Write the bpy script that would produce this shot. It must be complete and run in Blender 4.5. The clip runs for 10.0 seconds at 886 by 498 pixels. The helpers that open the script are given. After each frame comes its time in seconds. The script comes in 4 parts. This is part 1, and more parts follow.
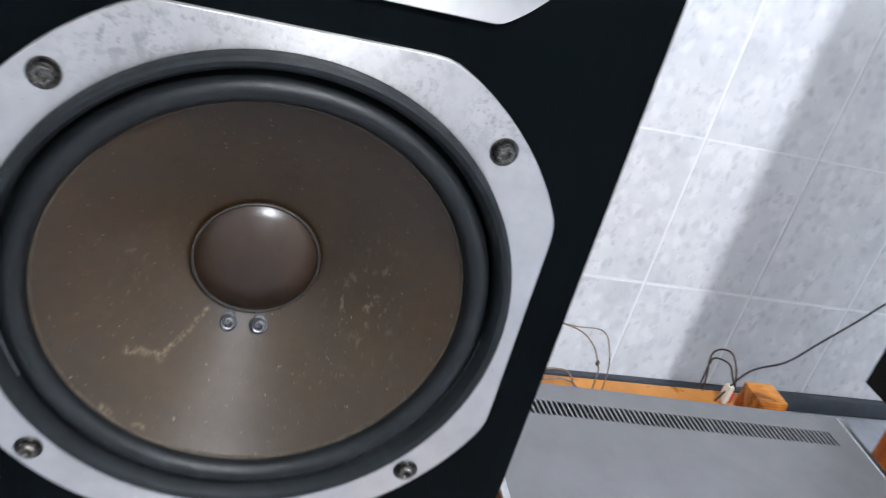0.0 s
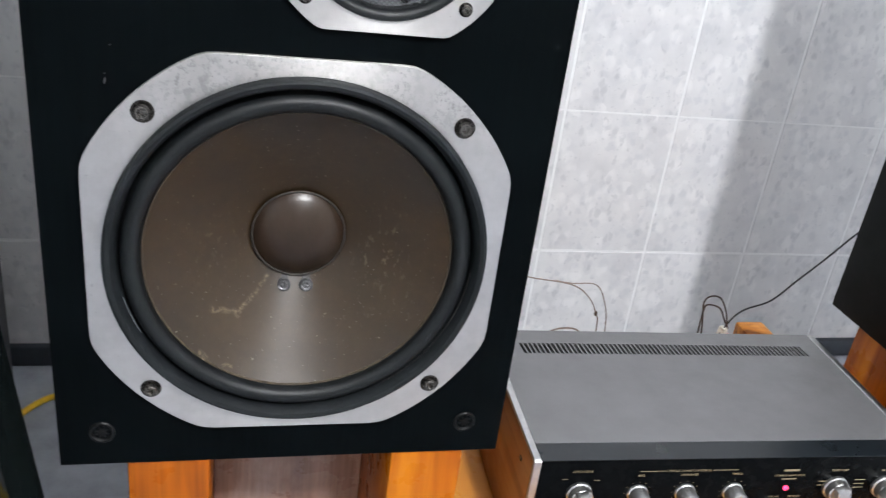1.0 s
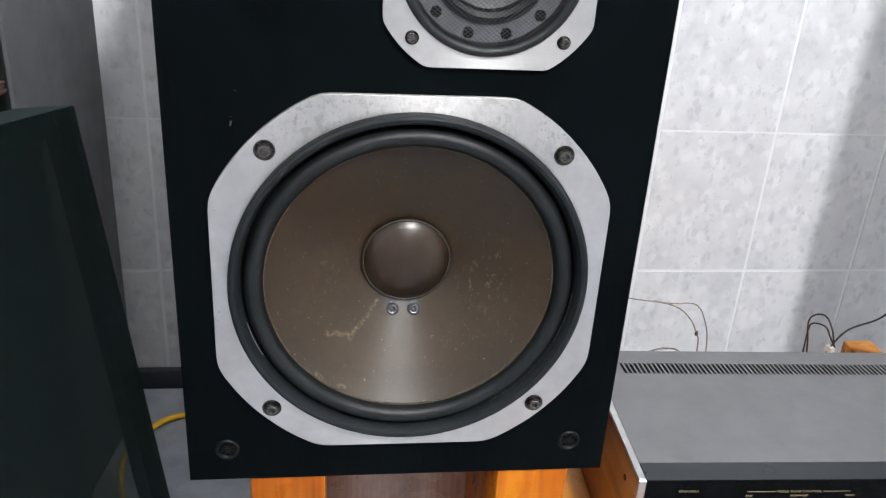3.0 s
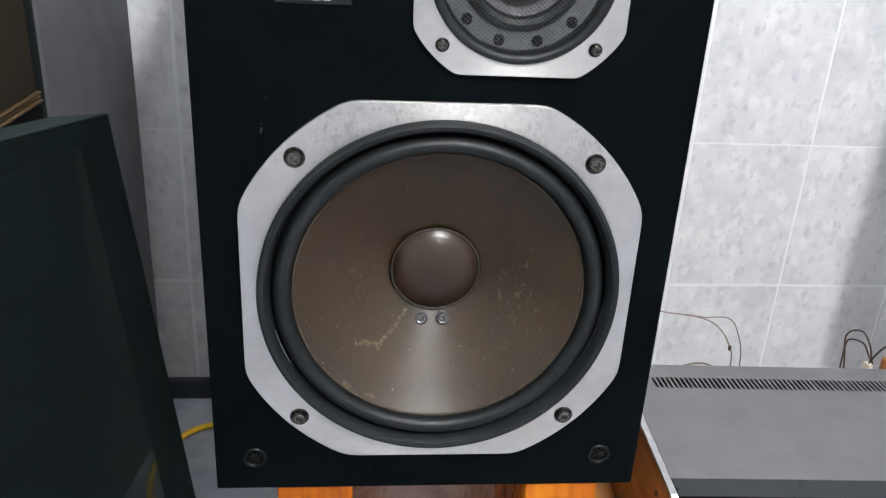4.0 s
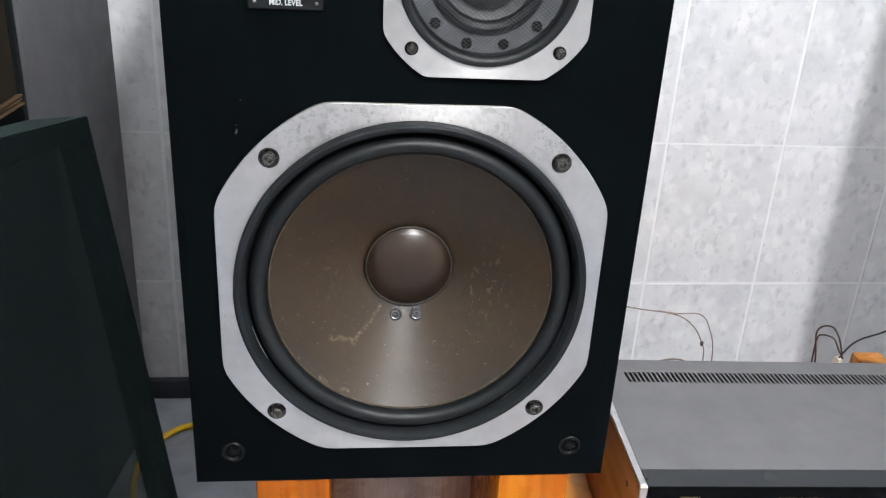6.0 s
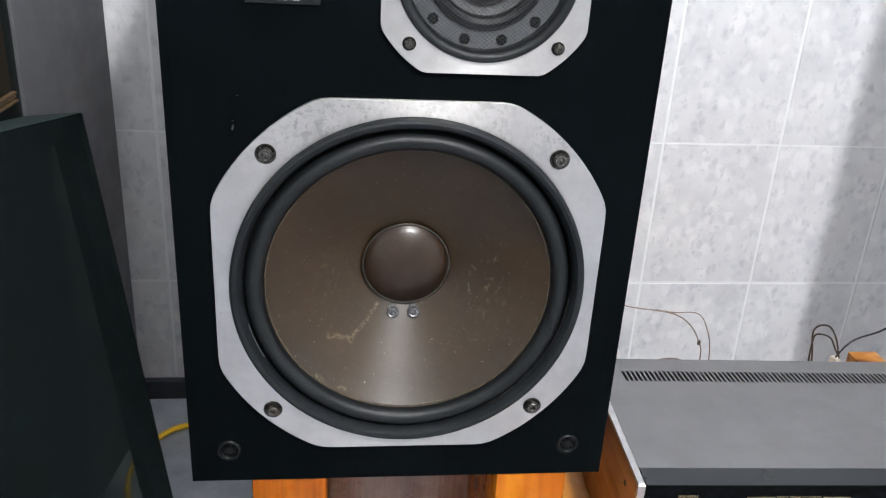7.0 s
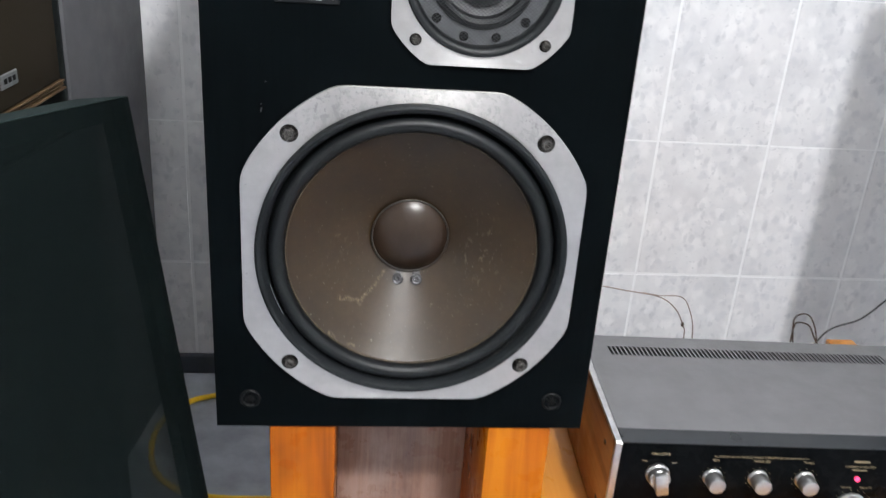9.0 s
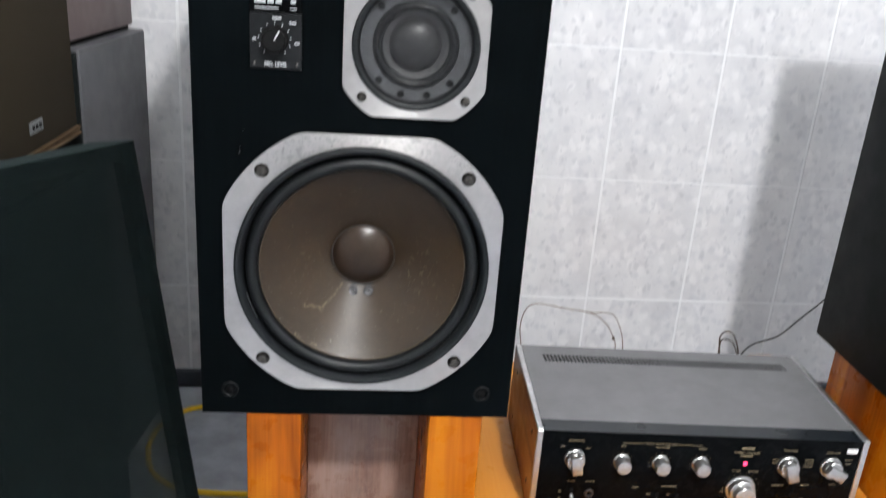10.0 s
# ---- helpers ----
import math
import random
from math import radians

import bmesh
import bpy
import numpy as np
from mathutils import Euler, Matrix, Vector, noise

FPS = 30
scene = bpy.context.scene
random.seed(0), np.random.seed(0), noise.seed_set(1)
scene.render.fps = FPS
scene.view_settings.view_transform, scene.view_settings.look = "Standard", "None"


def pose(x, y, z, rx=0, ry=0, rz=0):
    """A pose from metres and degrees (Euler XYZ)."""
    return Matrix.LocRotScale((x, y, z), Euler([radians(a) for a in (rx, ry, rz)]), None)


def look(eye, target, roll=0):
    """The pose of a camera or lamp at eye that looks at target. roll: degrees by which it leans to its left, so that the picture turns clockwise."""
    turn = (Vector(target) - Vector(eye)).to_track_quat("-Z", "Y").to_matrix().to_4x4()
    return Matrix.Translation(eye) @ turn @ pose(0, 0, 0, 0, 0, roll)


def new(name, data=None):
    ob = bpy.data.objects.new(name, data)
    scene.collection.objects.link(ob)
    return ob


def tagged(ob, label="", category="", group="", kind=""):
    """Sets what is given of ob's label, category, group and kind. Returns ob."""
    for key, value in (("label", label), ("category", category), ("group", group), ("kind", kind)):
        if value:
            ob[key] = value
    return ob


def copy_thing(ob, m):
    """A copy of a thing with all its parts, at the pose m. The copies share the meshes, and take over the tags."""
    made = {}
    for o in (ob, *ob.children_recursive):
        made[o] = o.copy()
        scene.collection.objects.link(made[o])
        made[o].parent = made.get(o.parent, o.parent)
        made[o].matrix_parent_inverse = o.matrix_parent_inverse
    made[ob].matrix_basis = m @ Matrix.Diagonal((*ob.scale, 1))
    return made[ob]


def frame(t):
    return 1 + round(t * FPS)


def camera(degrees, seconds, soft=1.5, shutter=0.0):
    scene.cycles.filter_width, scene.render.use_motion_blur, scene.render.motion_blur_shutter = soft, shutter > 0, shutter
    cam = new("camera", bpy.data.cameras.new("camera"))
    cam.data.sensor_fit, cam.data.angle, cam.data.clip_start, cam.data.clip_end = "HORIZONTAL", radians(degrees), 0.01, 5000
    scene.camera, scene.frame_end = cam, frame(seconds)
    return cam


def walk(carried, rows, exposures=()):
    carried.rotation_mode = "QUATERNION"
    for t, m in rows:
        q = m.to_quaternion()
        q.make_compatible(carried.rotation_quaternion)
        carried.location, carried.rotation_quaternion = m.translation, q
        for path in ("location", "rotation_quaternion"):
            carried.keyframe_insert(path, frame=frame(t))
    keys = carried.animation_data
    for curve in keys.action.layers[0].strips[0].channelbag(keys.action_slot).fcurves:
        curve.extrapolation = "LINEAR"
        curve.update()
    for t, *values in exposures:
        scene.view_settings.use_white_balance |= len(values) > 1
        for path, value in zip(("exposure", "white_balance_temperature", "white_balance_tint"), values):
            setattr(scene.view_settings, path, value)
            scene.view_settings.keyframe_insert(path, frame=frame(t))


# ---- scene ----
cam = camera(54.5, 10.0, soft=1.2, shutter=0.5)
PATH = [
    (0, (-0.039, -0.406, 0.811), (0.523, 1.286, -0.097), 16.3),
    (0.2, (-0.046, -0.472, 0.828), (0.513, 1.236, -0.05), 15.5),
    (0.5, (-0.044, -0.549, 0.856), (0.475, 1.167, -0.031), 12.2),
    (0.7, (-0.045, -0.581, 0.858), (0.467, 1.142, -0.018), 10.0),
    (1, (-0.05, -0.587, 0.851), (0.421, 1.151, -0.021), 7.8),
    (1.5, (-0.056, -0.591, 0.854), (0.335, 1.177, 0.004), 5.9),
    (2, (-0.056, -0.58, 0.835), (0.268, 1.202, -0.014), 4.9),
    (2.5, (-0.055, -0.6, 0.849), (0.244, 1.187, 0.002), 4.0),
    (2.7, (-0.062, -0.604, 0.861), (0.22, 1.183, 0.009), 4.0),
    (3.8, (-0.067, -0.619, 0.865), (0.155, 1.198, 0.059), 2.8),
    (4, (-0.064, -0.607, 0.857), (0.13, 1.209, 0.041), 3.2),
    (4.5, (-0.058, -0.612, 0.854), (0.123, 1.199, 0.026), 3.0),
    (5, (-0.05, -0.62, 0.861), (0.149, 1.189, 0.032), 3.0),
    (5.5, (-0.051, -0.625, 0.863), (0.159, 1.187, 0.041), 3.1),
    (6.8, (-0.056, -0.63, 0.858), (0.181, 1.188, 0.06), 3.4),
    (7, (-0.055, -0.626, 0.857), (0.179, 1.19, 0.052), 3.4),
    (7.5, (-0.062, -0.628, 0.86), (0.168, 1.191, 0.06), 3.5),
    (8, (-0.075, -0.631, 0.867), (0.141, 1.193, 0.076), 3.8),
    (8.5, (-0.074, -0.647, 0.867), (0.135, 1.176, 0.072), 4.2),
    (9, (-0.053, -0.724, 0.868), (0.151, 1.1, 0.072), 4.2),
    (9.2, (-0.051, -0.77, 0.871), (0.17, 1.057, 0.087), 4.4),
    (9.5, (-0.032, -0.832, 0.885), (0.169, 0.994, 0.096), 4.4),
    (9.7, (-0.025, -0.873, 0.894), (0.185, 0.962, 0.124), 4.5),
    (9.9, (-0.018, -0.891, 0.911), (0.19, 0.954, 0.168), 4.4),
    (10, (-0.006, -0.905, 0.919), (0.19, 0.954, 0.209), 4.2),
]
walk(cam, [(t, look(eye, target, roll)) for t, eye, target, roll in PATH],
     exposures=[(0, 0.12, 6000, 10), (0.6, 0.04, 6250, 10), (1, -0.05, 6350, 10), (2, 0.0, 6400, 10), (2.5, 0.07, 6400, 10), (3.9, -0.07, 6400, 10), (4.5, 0.10, 6400, 10), (5.5, 0.0, 6400, 10),
                (8.6, -0.03, 6420, 10), (10, -0.14, 6450, 10)])

# ---- light ----
world = bpy.data.worlds.new("room_world")
world.use_nodes = True
world.node_tree.nodes["Background"].inputs[0].default_value = (0.75, 0.85, 1.0, 1)
world.node_tree.nodes["Background"].inputs[1].default_value = 0.02
scene.world = world


LAMP = (0.45, -1.62, 2.33)
bulb = bpy.data.lights.new("ceiling_lamp_light", "POINT")
bulb.energy, bulb.shadow_soft_size, bulb.color = 245, 0.075, (0.985, 0.985, 0.985)
new("ceiling_lamp_light", bulb).matrix_world = pose(*LAMP)


# ---- materials ----
class Mat:
    """A small wrapper round a node material."""

    def __init__(self, name, rough=0.5, metal=0.0, spec=0.5, coat=0.0):
        self.m = bpy.data.materials.new(name)
        self.m.use_nodes = True
        self.t = self.m.node_tree
        self.b = self.t.nodes["Principled BSDF"]
        self.b.inputs["Roughness"].default_value = rough
        self.b.inputs["Metallic"].default_value = metal
        self.b.inputs["Specular IOR Level"].default_value = spec
        self.b.inputs["Coat Weight"].default_value = coat
        self.co = self.t.nodes.new("ShaderNodeTexCoord").outputs["Object"]

    def node(self, kind, **props):
        n = self.t.nodes.new(kind)
        for k, v in props.items():
            if k == "operation":
                n.operation = v
            elif k == "feature":
                n.feature = v
            elif k == "distance":
                n.distance = v
            elif k == "wave_type":
                n.wave_type = v
            elif k == "bands_direction":
                n.bands_direction = v
        return n

    def link(self, a, b):
        self.t.links.new(a, b)

    def put(self, socket, value):
        if hasattr(value, "is_output"):
            self.link(value, socket)
        else:
            socket.default_value = value

    def math(self, op, a, b=0.0, c=0.0):
        n = self.node("ShaderNodeMath", operation=op)
        for s, v in zip(n.inputs, (a, b, c)):
            self.put(s, v)
        return n.outputs[0]

    def scaled(self, sx, sy, sz, rz=0.0, ry=0.0, rx=0.0, shift=(0, 0, 0)):
        n = self.node("ShaderNodeMapping")
        n.inputs["Scale"].default_value = (sx, sy, sz)
        n.inputs["Rotation"].default_value = (rx, ry, rz)
        self.put(n.inputs["Location"], shift)
        self.link(self.co, n.inputs["Vector"])
        return n.outputs[0]

    def noise(self, scale, detail=4.0, rough=0.6, vec=None, distort=0.0):
        n = self.node("ShaderNodeTexNoise")
        n.inputs["Scale"].default_value = scale
        n.inputs["Detail"].default_value = detail
        n.inputs["Roughness"].default_value = rough
        n.inputs["Distortion"].default_value = distort
        self.link(vec or self.co, n.inputs["Vector"])
        return n.outputs["Fac"]

    def warped(self, vec, scale, amount):
        """The coordinates pushed about by a coloured noise."""
        n = self.node("ShaderNodeTexNoise")
        n.inputs["Scale"].default_value = scale
        n.inputs["Detail"].default_value = 3.0
        self.link(vec, n.inputs["Vector"])
        off = self.node("ShaderNodeVectorMath", operation="SUBTRACT")
        self.link(n.outputs["Color"], off.inputs[0])
        off.inputs[1].default_value = (0.5, 0.5, 0.5)
        mul = self.node("ShaderNodeVectorMath", operation="SCALE")
        self.link(off.outputs[0], mul.inputs[0])
        mul.inputs["Scale"].default_value = amount * 2
        add = self.node("ShaderNodeVectorMath", operation="ADD")
        self.link(vec, add.inputs[0])
        self.link(mul.outputs[0], add.inputs[1])
        return add.outputs[0]

    def turned(self, amount, turn=0.25):
        """Lathe marks round the y axis: gloss drawn out across them."""
        n = self.node("ShaderNodeTangent")
        n.direction_type, n.axis = "RADIAL", "Y"
        self.link(n.outputs[0], self.b.inputs["Tangent"])
        self.b.inputs["Anisotropic"].default_value = amount
        self.b.inputs["Anisotropic Rotation"].default_value = turn
        return self

    def ramp(self, fac, *stops):
        n = self.node("ShaderNodeValToRGB")
        e = n.color_ramp.elements
        while len(e) < len(stops):
            e.new(0.5)
        for el, (p, c) in zip(e, stops):
            el.position = p
            el.color = (c, c, c, 1) if isinstance(c, (int, float)) else (*c, 1)
        self.put(n.inputs[0], fac)
        return n.outputs[0]

    def mix(self, fac, a, b):
        n = self.node("ShaderNodeMix")
        n.data_type = "RGBA"
        self.put(n.inputs[0], fac)
        for s, v in ((n.inputs[6], a), (n.inputs[7], b)):
            self.put(s, (*v, 1) if isinstance(v, tuple) else v)
        return n.outputs[2]

    def colour(self, v):
        self.put(self.b.inputs["Base Color"], (*v, 1) if isinstance(v, tuple) else v)
        return self

    def rough(self, v):
        self.put(self.b.inputs["Roughness"], v)
        return self

    def bump(self, height, strength=0.2, distance=0.001):
        n = self.node("ShaderNodeBump")
        n.inputs["Strength"].default_value = strength
        n.inputs["Distance"].default_value = distance
        self.put(n.inputs["Height"], height)
        self.link(n.outputs[0], self.b.inputs["Normal"])
        return self

    def near(self, x, y, z, radius, soft=0.4, vec=None):
        """1 close to a place on the thing, fading to 0 at the radius."""
        n = self.node("ShaderNodeVectorMath", operation="DISTANCE")
        self.link(vec or self.co, n.inputs[0])
        n.inputs[1].default_value = (x, y, z)
        return self.ramp(self.math("DIVIDE", n.outputs["Value"], radius), (1 - soft, 1.0), (1.0, 0.0))


def plain(name, c, rough=0.5, metal=0.0, vary=0.15, scale=40, bump=0.1, bscale=300, spec=0.5, coat=0.0):
    """A surface of one colour with uneven tone, gloss and fine relief."""
    m = Mat(name, rough, metal, spec, coat)
    lo, hi = tuple(v * (1 - vary) for v in c), tuple(min(1, v * (1 + vary)) for v in c)
    n = m.noise(scale, 5)
    m.colour(m.ramp(n, (0.3, lo), (0.7, hi)))
    m.rough(m.ramp(m.noise(scale * 2.3, 3), (0.3, max(0.02, rough - 0.07)), (0.7, min(1, rough + 0.07))))
    m.bump(m.noise(bscale, 3), bump, 0.0006)
    return m.m


def wood(name, dark, mid, light, along="z", rough=0.35, ring=14.0, coat=0.3, stretch=0.06):
    """Varnished timber with grain along one axis."""
    m = Mat(name, rough, 0, 0.18, coat)
    s = [1.0, 1.0, 1.0]
    s["xyz".index(along)] = stretch
    v = m.scaled(*s)
    big = m.noise(ring, 3, 0.55, v, 0.8)
    fine = m.noise(ring * 14, 3, 0.6, m.scaled(*[a if a == 1 else 0.02 for a in s]))
    tone = m.math("ADD", m.math("MULTIPLY", big, 0.84), m.math("MULTIPLY", fine, 0.16))
    col = m.ramp(tone, (0.37, dark), (0.5, mid), (0.63, light))
    info = m.node("ShaderNodeObjectInfo").outputs["Random"]
    hue = m.node("ShaderNodeHueSaturation")
    m.put(hue.inputs["Value"], m.math("ADD", 0.92, m.math("MULTIPLY", info, 0.16)))
    m.link(col, hue.inputs["Color"])
    m.colour(hue.outputs[0])
    m.rough(m.ramp(m.noise(30, 4), (0.3, max(0.05, rough - 0.1)), (0.7, rough + 0.12)))
    m.bump(fine, 0.12, 0.0005)
    m.b.inputs["Coat Roughness"].default_value = 0.2
    return m.m


def board_material():
    """Stained board under worn varnish: dark red-brown, rubbed pale in streaks."""
    m = Mat("stained_board", 0.3, 0, 0.45, 0.5)
    v = m.scaled(1, 1, 0.06)
    grain = m.math("ADD", m.math("MULTIPLY", m.noise(24, 4, 0.6, v, 0.6), 0.6), m.math("MULTIPLY", m.noise(260, 3, 0.6, m.scaled(1, 1, 0.03)), 0.4))
    col = m.ramp(grain, (0.36, (0.145, 0.070, 0.044)), (0.5, (0.20, 0.105, 0.070)), (0.64, (0.27, 0.150, 0.106)))
    worn = m.math("MULTIPLY", m.ramp(m.noise(13, 5, 0.65, m.scaled(1, 1, 0.5)), (0.48, 0.0), (0.64, 1.0)), m.ramp(m.noise(160, 3, 0.6, m.scaled(1, 1, 0.12)), (0.35, 0.55), (0.6, 1.0)))
    scuff = m.ramp(m.noise(34, 4, 0.7, m.scaled(1, 1, 0.45)), (0.62, 0.0), (0.70, 1.0))
    col = m.mix(m.math("MULTIPLY", scuff, 0.4), col, (0.08, 0.036, 0.022))
    m.colour(m.mix(m.math("MULTIPLY", worn, 0.5), col, (0.42, 0.31, 0.265)))
    m.rough(m.ramp(m.noise(26, 5, 0.65), (0.35, 0.22), (0.65, 0.45)))
    m.bump(grain, 0.15, 0.0006)
    m.b.inputs["Coat Roughness"].default_value = 0.28
    return m.m


def tile_material():
    """Glazed terrazzo-like tile: pale ground, soft rounded chips, small dark flecks."""
    m = Mat("glazed_marbled_tile", 0.3, 0, 0.5)
    info = m.node("ShaderNodeObjectInfo").outputs["Random"]
    comb = m.node("ShaderNodeCombineXYZ")
    for k, f in enumerate((37.0, 11.0, 23.0)):
        m.put(comb.inputs[k], m.math("MULTIPLY", info, f))
    v = m.scaled(1, 1, 1, shift=comb.outputs[0])
    w = m.warped(v, 45, 0.014)
    cloud = m.noise(13, 4, 0.6, v)
    base = m.ramp(cloud, (0.3, (0.56, 0.567, 0.585)), (0.52, (0.645, 0.65, 0.662)), (0.75, (0.705, 0.708, 0.715)))

    def chips(scale, lo, hi, vec):
        n = m.node("ShaderNodeTexVoronoi", feature="F1")
        n.inputs["Scale"].default_value = scale
        m.link(vec, n.inputs["Vector"])
        sep = m.node("ShaderNodeSeparateColor")
        m.link(n.outputs["Color"], sep.inputs[0])
        pick = m.ramp(sep.outputs[0], (lo, 0.0), (hi, 1.0))
        edge = m.ramp(n.outputs["Distance"], (0.30, 1.0), (0.62, 0.0))
        return m.math("MULTIPLY", pick, edge)

    col = m.mix(m.math("MULTIPLY", chips(58, 0.50, 0.66, w), 0.42), base, (0.475, 0.49, 0.525))
    col = m.mix(m.math("MULTIPLY", chips(46, 0.60, 0.68, m.warped(m.scaled(1, 1, 0.85, ry=0.4, shift=comb.outputs[0]), 50, 0.012)), 0.45), col, (0.80, 0.80, 0.805))
    col = m.mix(m.math("MULTIPLY", chips(90, 0.82, 0.90, m.warped(m.scaled(1, 1, 0.7, ry=0.35, shift=comb.outputs[0]), 70, 0.010)), 0.33), col, (0.34, 0.355, 0.39))
    fleck = m.ramp(m.noise(150, 2, 0.5, v), (0.66, 0.0), (0.72, 1.0))
    col = m.mix(m.math("MULTIPLY", fleck, 0.35), col, (0.36, 0.37, 0.40))
    m.colour(col)
    m.rough(m.ramp(m.noise(60, 3, 0.6, v), (0.3, 0.28), (0.7, 0.42)))
    m.bump(m.noise(25, 3, 0.5, v), 0.15, 0.001)
    return m.m


def aluminium_material(name, radius):
    """Turned matt aluminium with pits and tarnish spots gathered along the upper flat."""
    m = Mat(name, 0.40, 1.0, 0.5)
    base = m.ramp(m.math("ADD", m.math("MULTIPLY", m.noise(90, 4), 0.4), m.math("MULTIPLY", m.noise(16, 4), 0.6)),
                  (0.35, (0.45, 0.437, 0.422)), (0.65, (0.55, 0.536, 0.52)))
    sep = m.node("ShaderNodeSeparateXYZ")
    m.link(m.co, sep.inputs[0])
    upper = m.ramp(m.math("DIVIDE", sep.outputs[2], radius), (0.62, 0.0), (0.86, 1.0))
    area = m.ramp(m.noise(22, 3), (0.38, 0.15), (0.58, 1.0))
    blot = m.ramp(m.noise(120, 4, 0.6, m.warped(m.co, 160, 0.003)), (0.52, 0.0), (0.62, 1.0))
    spots = m.ramp(m.noise(330, 3, 0.6), (0.54, 0.0), (0.66, 1.0))
    rare = m.ramp(m.noise(210, 2, 0.5), (0.69, 0.0), (0.74, 0.8))
    mask = m.math("MULTIPLY", m.math("MAXIMUM", m.math("MULTIPLY", blot, 0.75), spots), m.math("MULTIPLY", upper, area))
    mask = m.math("MAXIMUM", mask, m.math("MULTIPLY", rare, 0.45))
    m.colour(m.mix(m.math("MULTIPLY", mask, 0.62), base, (0.24, 0.235, 0.225)))
    m.rough(m.math("ADD", m.ramp(m.noise(40, 4), (0.3, 0.37), (0.7, 0.44)), m.math("MULTIPLY", mask, 0.2)))
    m.bump(m.noise(420, 3), 0.08, 0.0004)
    m.turned(0.75)
    return m.m


def cone_depth(r):
    """How far the woofer cone lies behind the front board at a radius."""
    return -0.0010 + 0.0476 * max(0.0, (0.1165 - r) / 0.0805) ** 0.94


def cone_material():
    """Coated brown paper with fibres, dust, scuffs and a dried glue smear."""
    m = Mat("coated_paper_cone", 0.40, 0, 0.45)
    tone = m.math("ADD", m.math("MULTIPLY", m.noise(14, 5, 0.6), 0.62), m.math("MULTIPLY", m.noise(130, 4, 0.7), 0.38))
    col = m.ramp(tone, (0.36, (0.0108, 0.0051, 0.0007)), (0.5, (0.0172, 0.0084, 0.0014)), (0.64, (0.0255, 0.0130, 0.0031)))
    dust = m.ramp(m.noise(420, 2, 0.5), (0.70, 0.0), (0.76, 1.0))
    col = m.mix(m.math("MULTIPLY", dust, 0.4), col, (0.25, 0.23, 0.20))
    # scuffs in patches
    vec = m.warped(m.co, 60, 0.010)
    blotch = m.ramp(m.noise(240, 2, 0.5, m.scaled(1, 1, 0.6, ry=0.3)), (0.60, 0.0), (0.70, 1.0))
    patch = None
    for x, z, r, k in ((0.066, -0.012, 0.032, 1.0), (0.070, 0.02, 0.020, 0.8), (0.075, -0.045, 0.026, 0.75), (0.052, -0.058, 0.020, 0.5), (-0.062, 0.0, 0.030, 0.6), (-0.070, -0.022, 0.022, 0.5),
                       (-0.030, 0.0, 0.02, 0.25), (0.010, 0.078, 0.016, 0.35)):
        p = m.math("MULTIPLY", m.near(x, cone_depth(math.hypot(x, z)), z, r, 0.7, vec), k)
        patch = p if patch is None else m.math("MAXIMUM", patch, p)
    col = m.mix(m.math("MULTIPLY", m.math("MULTIPLY", blotch, patch), 0.26), col, (0.20, 0.17, 0.13))
    # smear of dried glue low on the cone, and pale chips by its rim
    vec = m.warped(m.co, 75, 0.006)
    smear = None
    for (xa, za), (xb, zb), r in (((-0.024, -0.038), (-0.048, -0.064), 0.0028), ((-0.049, -0.061), (-0.066, -0.055), 0.0036), ((-0.0745, -0.0850), (-0.0700, -0.0905), 0.0032), ((-0.0565, -0.0990), (-0.0525, -0.1010), 0.0022)):
        for k in range(11):
            x, z = xa + k / 10 * (xb - xa), za + k / 10 * (zb - za)
            p = m.near(x, cone_depth(math.hypot(x, z)), z, r, 0.9, vec)
            smear = p if smear is None else m.math("MAXIMUM", smear, p)
    ragged = m.ramp(m.noise(260, 4, 0.7, None, 0.6), (0.40, 0.0), (0.58, 1.0))
    smear = m.math("MULTIPLY", smear, ragged)
    col = m.mix(m.math("MULTIPLY", smear, 0.38), col, (0.26, 0.20, 0.135))
    m.colour(col)
    m.rough(m.math("ADD", m.ramp(m.noise(70, 5, 0.7), (0.3, 0.36), (0.7, 0.46)), m.math("MULTIPLY", blotch, 0.05)))
    m.bump(m.math("ADD", m.noise(700, 3, 0.6), m.math("MULTIPLY", m.noise(60, 3), 0.8)), 0.14, 0.0005)
    m.turned(0.4)
    return m.m


def cap_material():
    """Glossy lacquered brown paper dome."""
    m = Mat("brown_dust_cap", 0.31, 0, 0.34)
    tone = m.math("ADD", m.math("MULTIPLY", m.noise(28, 4), 0.5), m.math("MULTIPLY", m.noise(70, 4, 0.7, m.scaled(1, 1, 0.35, ry=0.6)), 0.5))
    m.colour(m.ramp(tone, (0.36, (0.0100, 0.0050, 0.0022)), (0.64, (0.0240, 0.0130, 0.0068))))
    return m.m


def veneer_material():
    """Black printed veneer: faint upright grain, a few rubbed patches."""
    m = Mat("black_vinyl_veneer", 0.42, 0, 0.020)
    grain = m.noise(260, 3, 0.6, m.scaled(1, 1, 0.03))
    soft = m.noise(9, 4)
    m.colour(m.ramp(m.math("ADD", m.math("MULTIPLY", grain, 0.5), m.math("MULTIPLY", soft, 0.5)), (0.36, (0.0006, 0.0010, 0.0012)), (0.64, (0.0017, 0.0028, 0.0034))))
    m.rough(m.ramp(m.noise(14, 5, 0.65), (0.35, 0.32), (0.65, 0.52)))
    m.bump(grain, 0.16, 0.0004)
    return m.m


